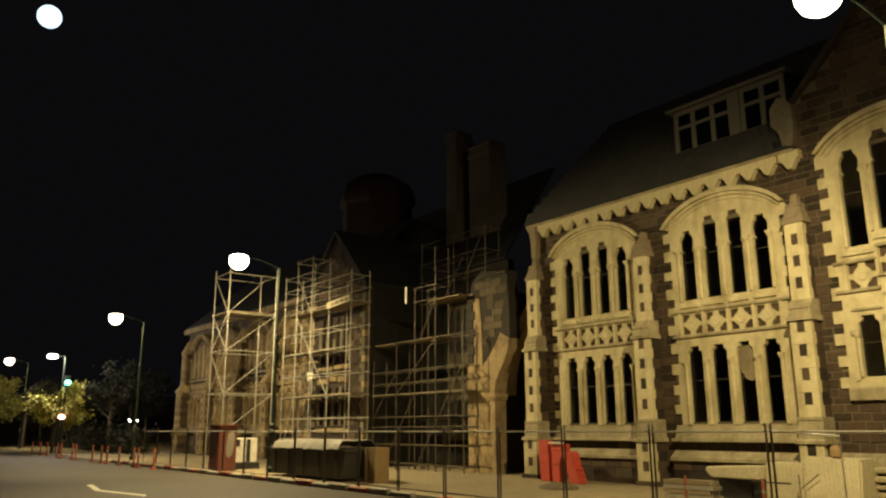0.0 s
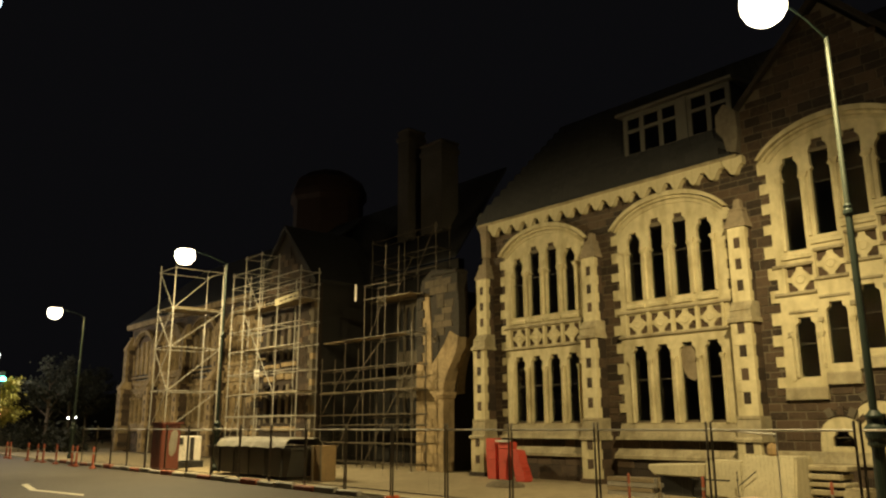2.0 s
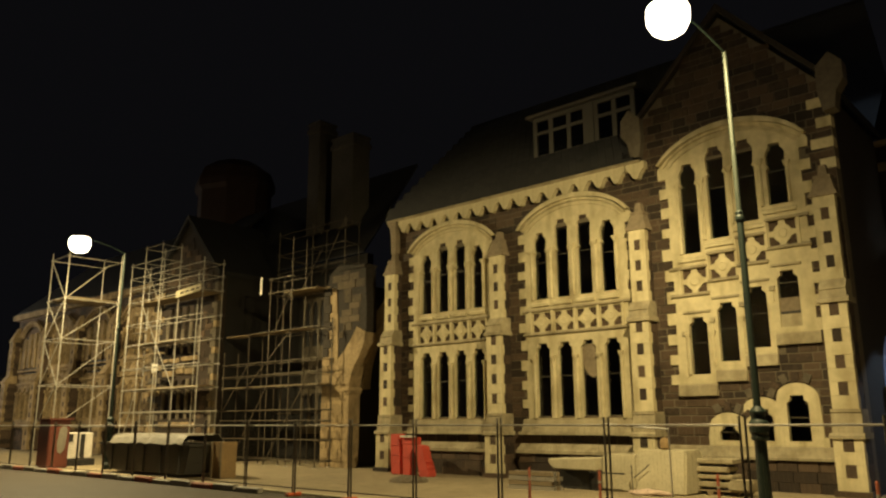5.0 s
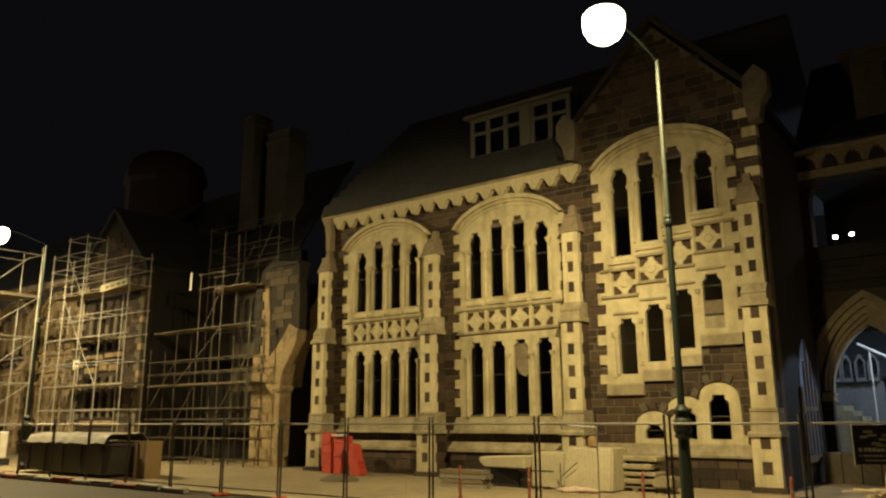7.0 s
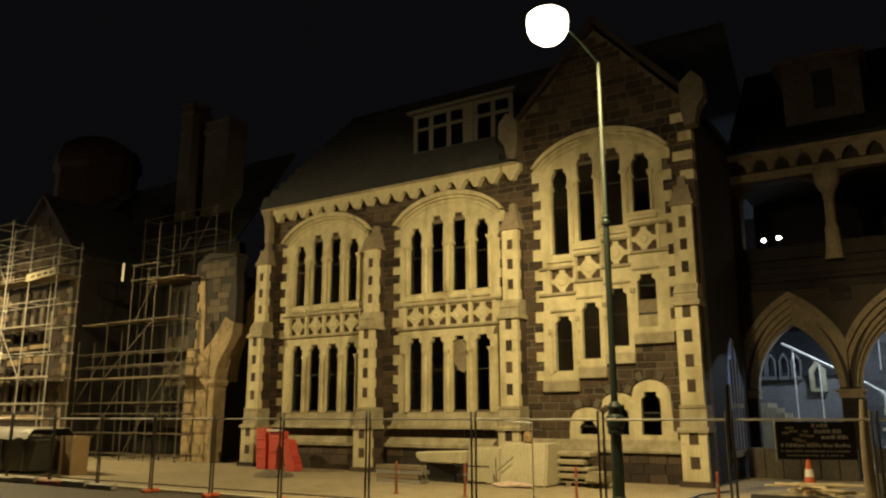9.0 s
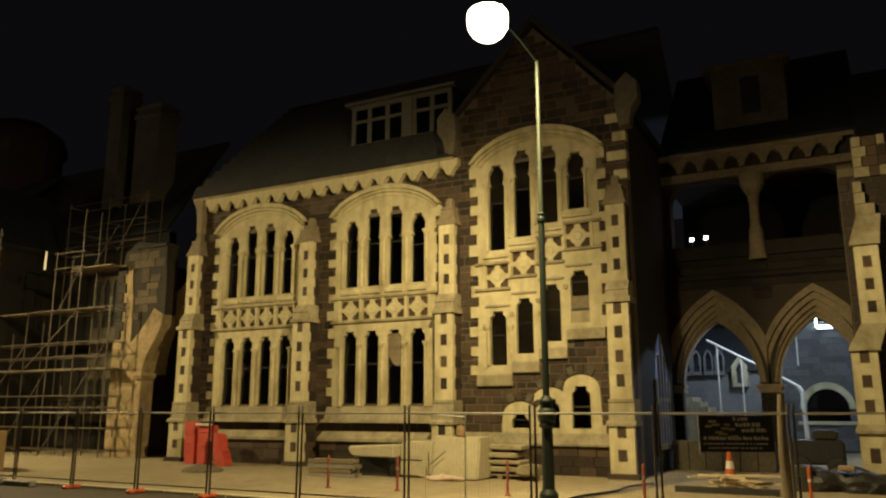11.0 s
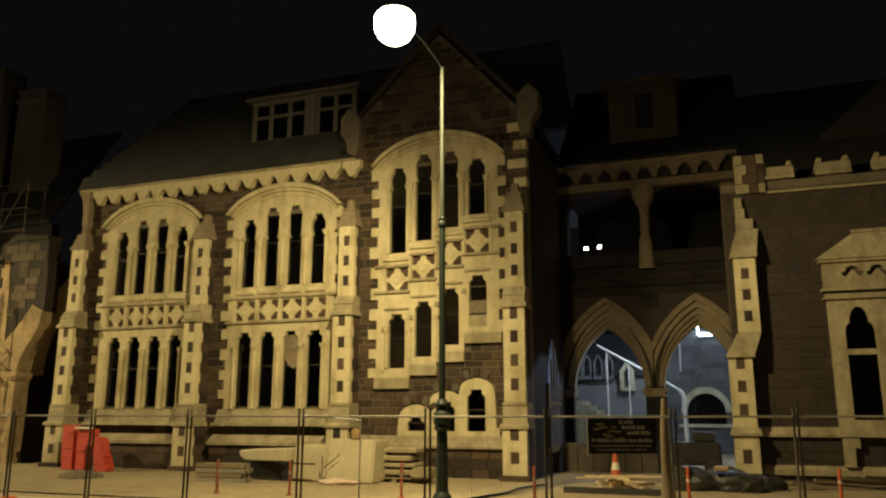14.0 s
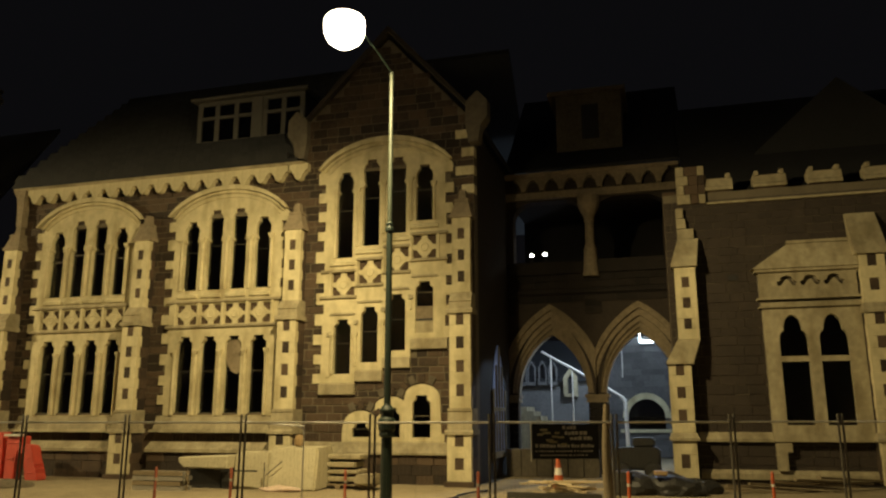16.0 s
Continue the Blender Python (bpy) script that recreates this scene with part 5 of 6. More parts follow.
# chimney stacks and squat turret
for y0, y1, z1, lab in ((32.55, 33.7, 18.5, "tall pale chimney stack against night sky"), (29.65, 31.6, 17.0, "broad pale chimney stack against night sky")):
    ch = part("chimney", plain((26.0, 27.2, y0 + 0.1, y1 - 0.1, 12.0, z1)), M_STACK, north, lab)
    part("chimney_band", soft((25.9, 27.3, y0, y1, z1 - 0.55, z1 - 0.25), 0.05, 1), M_STACK, ch)
    part("chimney_cap", soft((25.92, 27.28, y0 + 0.02, y1 - 0.02, z1, z1 + 0.15), 0.05, 1), M_STACK, ch)
bm = bmesh.new()
lathe(bm, [(2.6, 10.5), (2.6, 17.6), (2.85, 17.9), (2.85, 18.4), (2.5, 19.3), (1.5, 20.0), (0.5, 20.2)], (29.5, 46.5, 0), 8)
part("turret", bm, M_BRICK, north, "squat dim brick turret with domed cap")

# ---- scaffolding ----
def pole_part(parent, name, p, q, r=0.026, mat=None):
    bm = bmesh.new()
    tube(bm, p, q, r, 6)
    part(name, bm, mat or M_SCAFFOLD, parent)


def scaffold(label, x0, x1, ys, top, ledgers, decks, braces, at_top=None, tube_mat=None):
    t = thing("scaffold", ((x0 + x1) / 2, ys[0], GROUND), label, "scaffold", "scaffolding")
    for i, y in enumerate(ys):
        zt = top if at_top is None else at_top[i]
        for x in (x0, x1):
            pole_part(t, "standard", (x, y, GROUND), (x, y, zt), mat=tube_mat)
            part("base_plate", plain((x - 0.08, x + 0.08, y - 0.08, y + 0.08, GROUND, GROUND + 0.02)), M_GALV, t)
        for z in ledgers:
            if z < zt:
                pole_part(t, "transom", (x0 - 0.1, y, z), (x1 + 0.1, y, z), 0.022, tube_mat)
    for z in ledgers:
        ya = [y for i, y in enumerate(ys) if z <= (top if at_top is None else at_top[i]) + 0.05]
        if len(ya) > 1:
            for x in (x0, x1):
                pole_part(t, "ledger", (x, ya[0] - 0.15, z + 0.04), (x, ya[-1] + 0.15, z + 0.04), 0.022, tube_mat)
    for ya, yb, z in decks:
        n = 4
        for j in range(n):
            a = x0 + 0.06 + (x1 - x0 - 0.12) * j / n
            part("plank", plain((a, a + (x1 - x0 - 0.12) / n - 0.012, ya, yb, z + 0.07, z + 0.11)), M_TIMBER, t)
    for p, q in braces:
        pole_part(t, "brace", p, q, 0.022, tube_mat)
    return t


GL = GROUND
scaffold("galvanised tube scaffold around the gabled porch with plank decks", 20.0, 21.1, [33.9, 36.2, 38.2, 40.0, 41.5], 9.7,
         [1.2, 2.3, 3.46, 4.6, 5.86, 7.02, 8.25, 9.0, 9.63, 10.4, 11.2],
         [(33.9, 41.5, 3.46), (36.2, 41.5, 5.86), (33.9, 41.5, 8.1)],
         [((19.97, 36.2, 3.5), (19.97, 38.2, 5.86)), ((19.97, 38.2, 5.86), (19.97, 40.0, 8.1)), ((19.97, 38.2, 8.1), (19.97, 40.0, 10.4)), ((19.97, 41.5, GL), (19.97, 40.0, 3.4))],
         [9.9, 9.7, 11.4, 11.4, 10.6])
# tubes here take the dimmed colour in place of weak light
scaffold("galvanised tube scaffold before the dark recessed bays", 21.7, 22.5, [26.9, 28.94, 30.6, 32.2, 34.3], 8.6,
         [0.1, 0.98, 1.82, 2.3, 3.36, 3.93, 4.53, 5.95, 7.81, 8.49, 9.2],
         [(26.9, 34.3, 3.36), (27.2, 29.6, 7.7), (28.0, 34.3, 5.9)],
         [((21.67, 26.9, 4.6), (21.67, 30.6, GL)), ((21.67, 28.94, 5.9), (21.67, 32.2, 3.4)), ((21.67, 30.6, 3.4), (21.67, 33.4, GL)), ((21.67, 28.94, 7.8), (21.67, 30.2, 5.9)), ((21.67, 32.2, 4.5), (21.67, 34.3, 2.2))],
         [6.4, 10.4, 8.6, 6.0, 5.2], M_TUBE_DIM)
# dimmed tube colour again, for the unlit eaves
scaffold("tube scaffold in dimmed colour rising to the dark eaves", 24.0, 24.9, [27.9, 30.4, 33.2], 11.7,
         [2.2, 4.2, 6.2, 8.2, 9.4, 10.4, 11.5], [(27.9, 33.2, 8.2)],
         [((23.97, 29.6, 9.0), (23.97, 27.9, 11.6)), ((23.97, 31.3, 8.2), (23.97, 29.6, 10.3))], None, M_TUBE_DIM)
scaffold("tall braced scaffold tower with galvanised tubes", 15.9, 18.65, [40.0, 42.1], 10.6,
         [1.6, 3.65, 5.95, 8.0, 10.2], [(40.0, 42.1, 8.0)],
         [((15.9, 39.97, 1.6), (18.65, 39.97, 3.65)), ((15.9, 39.97, 3.65), (18.65, 39.97, 5.95)), ((15.9, 39.97, 5.95), (18.65, 39.97, 8.0)), ((15.9, 39.97, 8.0), (18.0, 39.97, 10.0)),
          ((15.87, 40, 3.65), (15.87, 42.1, 1.6)), ((15.87, 40, 5.95), (15.87, 42.1, 3.65)), ((15.87, 40, 3.65), (15.87, 42.1, 5.95)), ((15.87, 40, 8.0), (15.87, 42.1, 5.95)), ((15.87, 40, 5.95), (15.87, 42.1, 8.0)), ((15.87, 40, 8.0), (15.87, 42.1, 10.2))])
beam = plate([(36.3, 8.05), (33.95, 8.2), (33.95, 8.55), (36.3, 8.4)], [[(35.9 - 0.5 * j, 8.18 + 0.03 * j), (35.55 - 0.5 * j, 8.2 + 0.03 * j), (35.55 - 0.5 * j, 8.32 + 0.03 * j), (35.9 - 0.5 * j, 8.3 + 0.03 * j)] for j in range(4)], 19.9, 19.95)
solid("ladder_beam", beam, M_CONC_BLOCK, "pale slotted beam lashed to the scaffold", "scaffold beam")
for y, z, l in ((40.4, 5.2, 1.0), (40.2, 4.9, 0.8), (38.6, 5.35, 0.9), (40.8, 7.6, 0.9), (40.6, 6.6, 1.2), (40.9, 4.1, 1.3)):
    solid("scaffold_board", plain((20.2, 20.5, y - l / 2, y + l / 2, z, z + 0.08)), M_TIMBER, "pale board lying on scaffold transoms", "board", "loose boards")
sheet = bmesh.new()
prism(sheet, [(38.9, 4.35), (38.35, 4.4), (38.3, 4.8), (38.95, 4.85)], "x", 20.25, 20.27)
solid("notice_board", sheet, M_WHITE, "small pale notice board tied to scaffold", "sign")
solid("notice_board", plain((21.6, 21.62, 31.2, 31.35, 7.85, 8.7)), M_WHITE, "narrow white marker board on scaffold", "sign")

# ---- street lamps ----
M_DULL = material("dusty_orange_plastic", (0.26, 0.065, 0.03), 0.7, 0.4, 4, 20, 0.05, rand=0.4)
def street_lamp(x, y, hx, hz):
    t = thing("street_lamp", (x, y, GROUND), "tall dark green street lamp with lit sodium head", "street lamp", "street lamps")
    bm = bmesh.new()
    lathe(bm, [(0.20, GROUND), (0.20, 0.05), (0.13, 0.15), (0.115, 1.38), (0.17, 1.42), (0.17, 1.46), (0.155, 1.48), (0.16, 1.52), (0.185, 1.55), (0.195, 1.72), (0.18, 1.76), (0.14, 1.80), (0.14, 1.9), (0.16, 1.92), (0.16, 1.96), (0.08, 2.06)], (x, y, 0), 16)
    part("base", bm, M_POLE, t, "dark green cast lamp base with collar")
    bm = bmesh.new()
    tube(bm, (x, y, 2.04), (x, y, 5.9), 0.075, 12, 0.068)
    part("shaft", bm, M_POLE, t)
    bm = bmesh.new()
    lathe(bm, [(0.085, 5.86), (0.10, 5.9), (0.10, 5.96), (0.075, 6.0), (0.09, 6.06), (0.06, 6.1)], (x, y, 0), 12)
    part("collar", bm, M_POLE, t)
    bm = bmesh.new()
    tube(bm, (x, y, 6.08), (x, y, hz - 0.35), 0.055, 12, 0.045)
    # lighter green-grey on the near lamps paints the lamplight on their shafts
    part("upper_shaft", bm, M_POLE_GREY if y < 10 else M_POLE, t, "upper shaft, lighter tone painted where lamplight falls")
    bm = bmesh.new()
    a = Vector((x, y, hz - 0.37))
    b = Vector((hx + 0.3, y + ARM_Y * 0.8, hz + 0.06))
    rings = []
    for i in range(9):
        u = i / 8
        p = Vector((a.x + (b.x - a.x) * u, a.y + (b.y - a.y) * u, a.z + (b.z - a.z) * math.sin(u * math.pi / 2)))
        rings.append([bm.verts.new(p + Vector((0.010 * math.cos(k * 0.7854), 0.024 * math.cos(k * 0.7854), 0.024 * math.sin(k * 0.7854)))) for k in range(8)])
    for lo_, hi_ in zip(rings, rings[1:]):
        for k in range(8):
            bm.faces.new((lo_[k], lo_[(k + 1) % 8], hi_[(k + 1) % 8], hi_[k]))
    bm.faces.new(rings[0][::-1])
    bm.faces.new(rings[-1])
    part("arm", bm, M_POLE, t)
    yy = y + ARM_Y
    head = bmesh.new()
    lathe(head, [(0.42, -0.13), (0.42, 0.0), (0.40, 0.05), (0.36, 0.12), (0.2, 0.2), (0.06, 0.23)], (hx, yy, hz), 20)
    head.faces.ensure_lookup_table()
    head.faces.remove(min(head.faces, key=lambda f: f.calc_center_median().z))
    h = part("head", head, M_POLE_GREY, t, "grey lamp head housing")
    bowl = bmesh.new()
    lathe(bowl, [(0.06, -0.58), (0.22, -0.54), (0.35, -0.44), (0.43, -0.28), (0.45, -0.10), (0.435, 0.04), (0.39, 0.10)], (hx, yy, hz), 20)
    b = part("bowl", bowl, M_GLOW, h, "glowing sodium lamp bowl")
    b.visible_shadow = False
    return t


for px_, py_, hx_, hz_, watts_ in STREET_LAMPS:
    street_lamp(px_, py_, hx_, hz_)
far = thing("street_lamp", (14.5, 72.5, GROUND), "distant white street lamp by the crossing", "street lamp", "street lamps")
bm = bmesh.new()
tube(bm, (14.5, 72.5, GROUND), (14.5, 72.5, 7.9), 0.06, 8)
tube(bm, (14.5, 72.5, 7.9), (13.5, 72.5, 8.0), 0.04, 8)
part("shaft", bm, M_POLE, far)
bm = bmesh.new()
lathe(bm, [(0.1, -0.2), (0.4, -0.12), (0.45, 0.0), (0.2, 0.15)], (13.5, 72.5, 7.95), 14)
b = part("bowl", bm, M_GLOW_WHITE, far)
b.visible_shadow = False

# traffic signal at the crossing
sig = thing("traffic_signal", (14.6, 72, GROUND), "traffic signal showing green beside a red light", "traffic signal")
bm = bmesh.new()
tube(bm, (14.7, 72, GROUND), (14.7, 72, 6.2), 0.07, 8)
part("post", bm, M_POLE, sig)
part("housing", plain((14.55, 14.95, 71.9, 72.2, 5.0, 6.3)), M_BLACK, sig)
bm = bmesh.new()
lathe(bm, [(0.05, -0.2), (0.22, -0.12), (0.26, 0), (0.22, 0.12), (0.05, 0.2)], (14.75, 71.75, 5.7), 12)
part("lens", bm, M_GREEN, sig, "green lens")
bm = bmesh.new()
lathe(bm, [(0.05, -0.2), (0.25, -0.12), (0.3, 0), (0.25, 0.12), (0.05, 0.2)], (14.55, 71.75, 2.85), 12)
part("lens", bm, M_REDSIG, sig, "pink-red lens")
for x, y, z in ((10.3, 88.0, 1.4), (19.6, 70.0, 2.55), (20.2, 70.0, 2.55)):
    wl = thing("distant_lamp", (x, y, ROAD), "small distant white lamp on a post", "lamp", "distant lamps")
    bm = bmesh.new()
    lathe(bm, [(0.03, -0.08), (0.07, -0.06), (0.09, 0), (0.07, 0.06), (0.03, 0.08)], (x, y, z), 10)
    part("bulb", bm, M_GLOW_WHITE, wl)
    part("post", plain((x - 0.03, x + 0.03, y - 0.03, y + 0.03, ROAD, z - 0.07)), M_BLACK, wl)

# the moon
d = Vector((0.138, 0.99, 0.505)).normalized() * 2600
bm = bmesh.new()
bmesh.ops.create_uvsphere(bm, u_segments=24, v_segments=16, radius=33, matrix=Matrix.Translation(d + Vector((0, 0, EYE))))
solid("moon", bm, M_MOON, "bright bluish white moon in black sky", "moon", kind="structure")

# ---- site fence ----
FENCE = [(13.85, 2.35 * i + 13.35) for i in range(14, -1, -1)] + [(13.85, 10.75), (13.85, 8.05), (13.9, 5.35), (14.6, 3.2), (15.5, 0.98), (16.6, -1.24), (17.6, -3.4), (18.6, -5.6), (19.6, -7.8)]


def fence_panel(p, q, group):
    (x0, y0), (x1, y1) = p, q
    t = thing("site_fence", ((x0 + x1) / 2, (y0 + y1) / 2, GROUND), "grey steel temporary site fence panel on feet", "fence", group)
    dx, dy = x1 - x0, y1 - y0
    n = math.hypot(dx, dy)
    ux, uy = dx / n, dy / n
    base = ROAD if x0 < 14.1 else GROUND
    for s in (0.05, n - 0.05):
        bm = bmesh.new()
        tube(bm, (x0 + ux * s, y0 + uy * s, base + 0.02), (x0 + ux * s, y0 + uy * s, 1.86), 0.024, 8)
        part("post", bm, M_FENCE, t)
    for z, r in ((1.70, 0.02), (base + 0.22, 0.016)):
        bm = bmesh.new()
        tube(bm, (x0 + ux * 0.05, y0 + uy * 0.05, z), (x1 - ux * 0.05, y1 - uy * 0.05, z), r, 8)
        part("rail", bm, M_GALV if z > 1 else M_FENCE, t)
    vs, fs = [], []
    k = int((n - 0.1) / 0.075)
    for j in range(1, k):
        s_ = 0.05 + (n - 0.1) * j / k
        add_box(vs, fs, x0 + ux * s_ - 0.0008, x0 + ux * s_ + 0.0008, y0 + uy * s_ - 0.0008, y0 + uy * s_ + 0.0008, base + 0.22, 1.70)
    me = bpy.data.meshes.new("wire_mesh")
    me.from_pydata(vs, [], fs)
    me.materials.append(M_FENCE)
    part("wire_mesh", me, None, t, "thin upright fence wires", kind="stuff")
    foot = soft((-0.09, 0.09, -0.24, 0.24, 0, 0.10), 0.03, 1)
    foot.transform(Matrix.Translation((x0, y0, base)) @ Matrix.Rotation(math.atan2(dy, dx), 4, "Z"))
    part("foot", foot, M_ORANGE, t, "orange plastic fence foot")
    return t


for p, q in zip(FENCE, FENCE[1:]):
    fence_panel(p, q, "site fence panels")
# back stay and its thin post
stay = thing("fence_stay", (14.0, 7.6, GROUND), "steel back stay clamped to the fence", "fence stay")
bm = bmesh.new()
tube(bm, (13.9, 8.1, 1.72), (14.3, 6.95, 1.62), 0.02, 8)
tube(bm, (14.3, 6.95, 1.66), (14.3, 6.95, GROUND), 0.014, 8)
part("brace", bm, M_GALV, stay)
# low boards along the feet, alternately white and orange
for i in range(26):
    y = 19.3 + i * 1.25
    solid("barrier_board", soft((13.55, 13.75, y, y + 1.15, ROAD, ROAD + (0.20 if i % 2 else 0.16)), 0.03, 1), M_TARP if i % 3 != 2 else M_DULL,
          "dirty white plastic kerb barrier beam on asphalt" if i % 3 != 2 else "orange plastic kerb barrier beam on asphalt", "barrier", "kerb barriers")
# slim delineators along the far kerb
ys_ = [41.5, 44.2, 45.0, 47.9, 50.5, 51.8, 54.0, 58.5, 59.5, 63.0, 64.2, 68.0, 70.5, 74.0]
for y in ys_:
    dl = thing("delineator", (13.0, y, ROAD), "slim orange road delineator post", "delineator", "far delineators")
    bm = bmesh.new()
    lathe(bm, [(0.16, ROAD), (0.16, ROAD + 0.08), (0.06, ROAD + 0.12), (0.055, 0.78), (0.03, 0.85)], (13.0, y, 0), 8)
    part("post", bm, M_DULL, dl)
    bm = bmesh.new()
    tube(bm, (13.0, y, 0.48), (13.0, y, 0.56), 0.062, 8)
    part("band", bm, M_TARP, dl)
# orange stakes inside the fence
for x, y in ((16.4, 11.8), (16.6, 9.9), (16.8, 7.1), (16.8, 4.0), (17.6, 0.87), (18.3, -2.1)):
    dl = thing("stake", (x, y, GROUND), "thin orange plastic marker stake", "stake", "marker stakes")
    bm = bmesh.new()
    lathe(bm, [(0.07, GROUND), (0.07, GROUND + 0.03), (0.035, GROUND + 0.05), (0.035, 0.6), (0.02, 0.65)], (x, y, 0), 8)
    part("post", bm, M_DULL if y > 3 else M_ORANGE, dl)
    bm = bmesh.new()
    tube(bm, (x, y, 0.34), (x, y, 0.40), 0.038, 8)
    part("band", bm, M_TARP if y > 3 else M_WHITE, dl)


def cone(x, y, h, label):
    t = thing("traffic_cone", (x, y, GROUND), label, "traffic cone", "traffic cones")
    part("base", soft((x - 0.22, x + 0.22, y - 0.22, y + 0.22, GROUND, GROUND + 0.05), 0.02, 1), M_ORANGE, t)
    bm = bmesh.new()
    lathe(bm, [(0.17, GROUND + 0.05), (0.1, GROUND + h * 0.5), (0.03, GROUND + h)], (x, y, 0), 12)
    part("cone", bm, M_ORANGE, t)
    bm = bmesh.new()
    lathe(bm, [(0.118, GROUND + h * 0.42), (0.088, GROUND + h * 0.62)], (x, y, 0), 12)
    part("band", bm, M_WHITE, t)


cone(21.9, 2.95, 0.95, "orange traffic cone with pale band by planks")

# ---- things on the site ----
def red_barrier(x, y, outline, turn, label, ribs):
    t = thing("plastic_barrier", (x, y, GROUND), label, "barrier", "red barriers")
    bm = bmesh.new()
    prism(bm, outline, "x", -0.2, 0.2)
    bmesh.ops.bevel(bm, geom=bm.edges[:], offset=0.025, segments=2, affect="EDGES")
    m = pose(x, y, GROUND, 0, 0, turn)
    bm.transform(m)
    part("body", bm, M_RED, t, "red moulded plastic body")
    for y0, y1, z in ribs:
        bm = soft((-0.22, -0.19, y0, y1, z, z + 0.05), 0.012, 1)
        bm.transform(m)
        part("rib", bm, M_RED, t)
    return t


red_barrier(21.3, 21.35, [(0.30, 1.48), (-0.16, 1.48), (-0.20, 1.2), (-0.26, 0.0), (0.22, 0.0), (0.26, 0.7)], 0, "tall red plastic barrier leaning on end by wall", [(-0.12, 0.3, 1.05), (-0.18, 0.24, 0.7), (-0.26, 0.18, 0.4)])
red_barrier(21.2, 20.62, [(0.26, 1.36), (-0.36, 1.36), (-0.34, 1.05), (-0.16, 0.88), (-0.12, 0.0), (0.26, 0.0), (0.24, 0.6)], 0, "red plastic barrier with white strip by wall", [(-0.08, 0.28, 0.62), (-0.28, 0.28, 1.12)])
red_barrier(20.95, 19.8, [(0.36, 0.95), (0.2, 1.12), (-0.12, 1.08), (-0.20, 0.98), (-0.24, 0.60), (-0.38, 0.50), (-0.32, 0.42), (-0.44, 0.34), (-0.40, 0.24), (-0.50, 0.16), (-0.50, 0.0), (-0.02, 0.0), (0.08, 0.55), (0.14, 0.8)], 0, "wide red plastic barrier with stepped flared foot", [(-0.15, 0.06, 0.65), (-0.3, -0.06, 0.2)])
solid("white_strip", plain((20.9, 21.1, 20.3, 20.92, 1.21, 1.28)), M_WHITE, "white plastic strip lying on red barrier", "plastic strip")

t = thing("concrete_tray", (19.9, 12.0, GROUND), "pale precast concrete trough over near-black filler blocks", "concrete trough")
bm = bmesh.new()
prism(bm, [(11.84, 0.40), (13.22, 0.41), (13.36, 0.52), (13.42, 0.62), (13.40, 0.70), (11.84, 0.76)], "x", 19.6, 20.5)
bmesh.ops.bevel(bm, geom=bm.edges[:], offset=0.03, segments=1, affect="EDGES")
part("slab", bm, M_CONC_BLOCK, t)
# near-black blocks added to give the dark hole beneath the trough
part("bearer", plain((19.9, 20.4, 12.2, 13.2, GROUND, 0.405)), M_BLACK, t)
part("bearer", plain((19.8, 20.4, 11.86, 12.1, GROUND, 0.405)), M_BLACK, t)
part("tie", plain((19.55, 19.6, 10.9, 12.0, 0.34, 0.38)), M_BLACK, t)


def cast_block(pts, y0, y1, label):
    """A block swept along the street from a sloping side profile in x, z, its edges rounded by wear."""
    bm = bmesh.new()
    prism(bm, pts, "y", y0, y1)
    bmesh.ops.bevel(bm, geom=bm.edges[:], offset=0.05, segments=2, affect="EDGES")
    solid("concrete_block", bm, M_CONC_BLOCK, label, "concrete block")


cast_block([(19.72, GROUND), (19.9, 0.98), (20.9, 1.0), (21.05, GROUND)], 9.22, 10.66, "large pale cast concrete block beside stone stack")
cast_block([(19.86, GROUND), (19.94, 0.84), (20.6, 0.86), (20.7, GROUND)], 10.70, 11.80, "lower pale concrete block beside the trough")
wire = bmesh.new()
for p, q in (((19.68, 10.75, 0.38), (19.62, 10.66, 0.4)), ((19.66, 10.7, -0.1), (19.6, 10.68, 0.6)), ((19.66, 10.66, 0.25), (19.7, 10.2, 0.62))):
    tube(wire, p, q, 0.014, 6)
solid("bent_bar", wire, M_BLACK, "bent black reinforcing bar against the concrete", "steel bar")
bag = bmesh.new()
bmesh.ops.create_uvsphere(bag, u_segments=24, v_segments=10, radius=1, matrix=Matrix.Translation((19.45, 10.1, GROUND + 0.05)) @ Matrix.Diagonal((0.2, 0.62, 0.085, 1)))
for v in bag.verts:
    v.co += 0.05 * Vector(noise.noise_vector(v.co * 4.5))
    v.co.z = max(v.co.z, GROUND)
solid("sand_bag", bag, material("pinkish_sackcloth", (0.55, 0.42, 0.33), 0.9, 0.3, 4, 30, 0.3), "pinkish pale sandbag lying flat on paving", "sandbag")
pal = thing("pallet", (21.0, 8.9, GROUND), "dark timber pallet under stacked stone slabs", "pallet")
for j in range(3):
    part("bearer", plain((20.5, 21.5, 8.1 + j * 0.72, 8.25 + j * 0.72, GROUND, GROUND + 0.1)), M_TIMBER, pal)
for j in range(6):
    part("slat", plain((20.5 + j * 0.17, 20.64 + j * 0.17, 8.05, 9.75, GROUND + 0.1, GROUND + 0.13)), M_TIMBER, pal)
zz = GROUND + 0.13
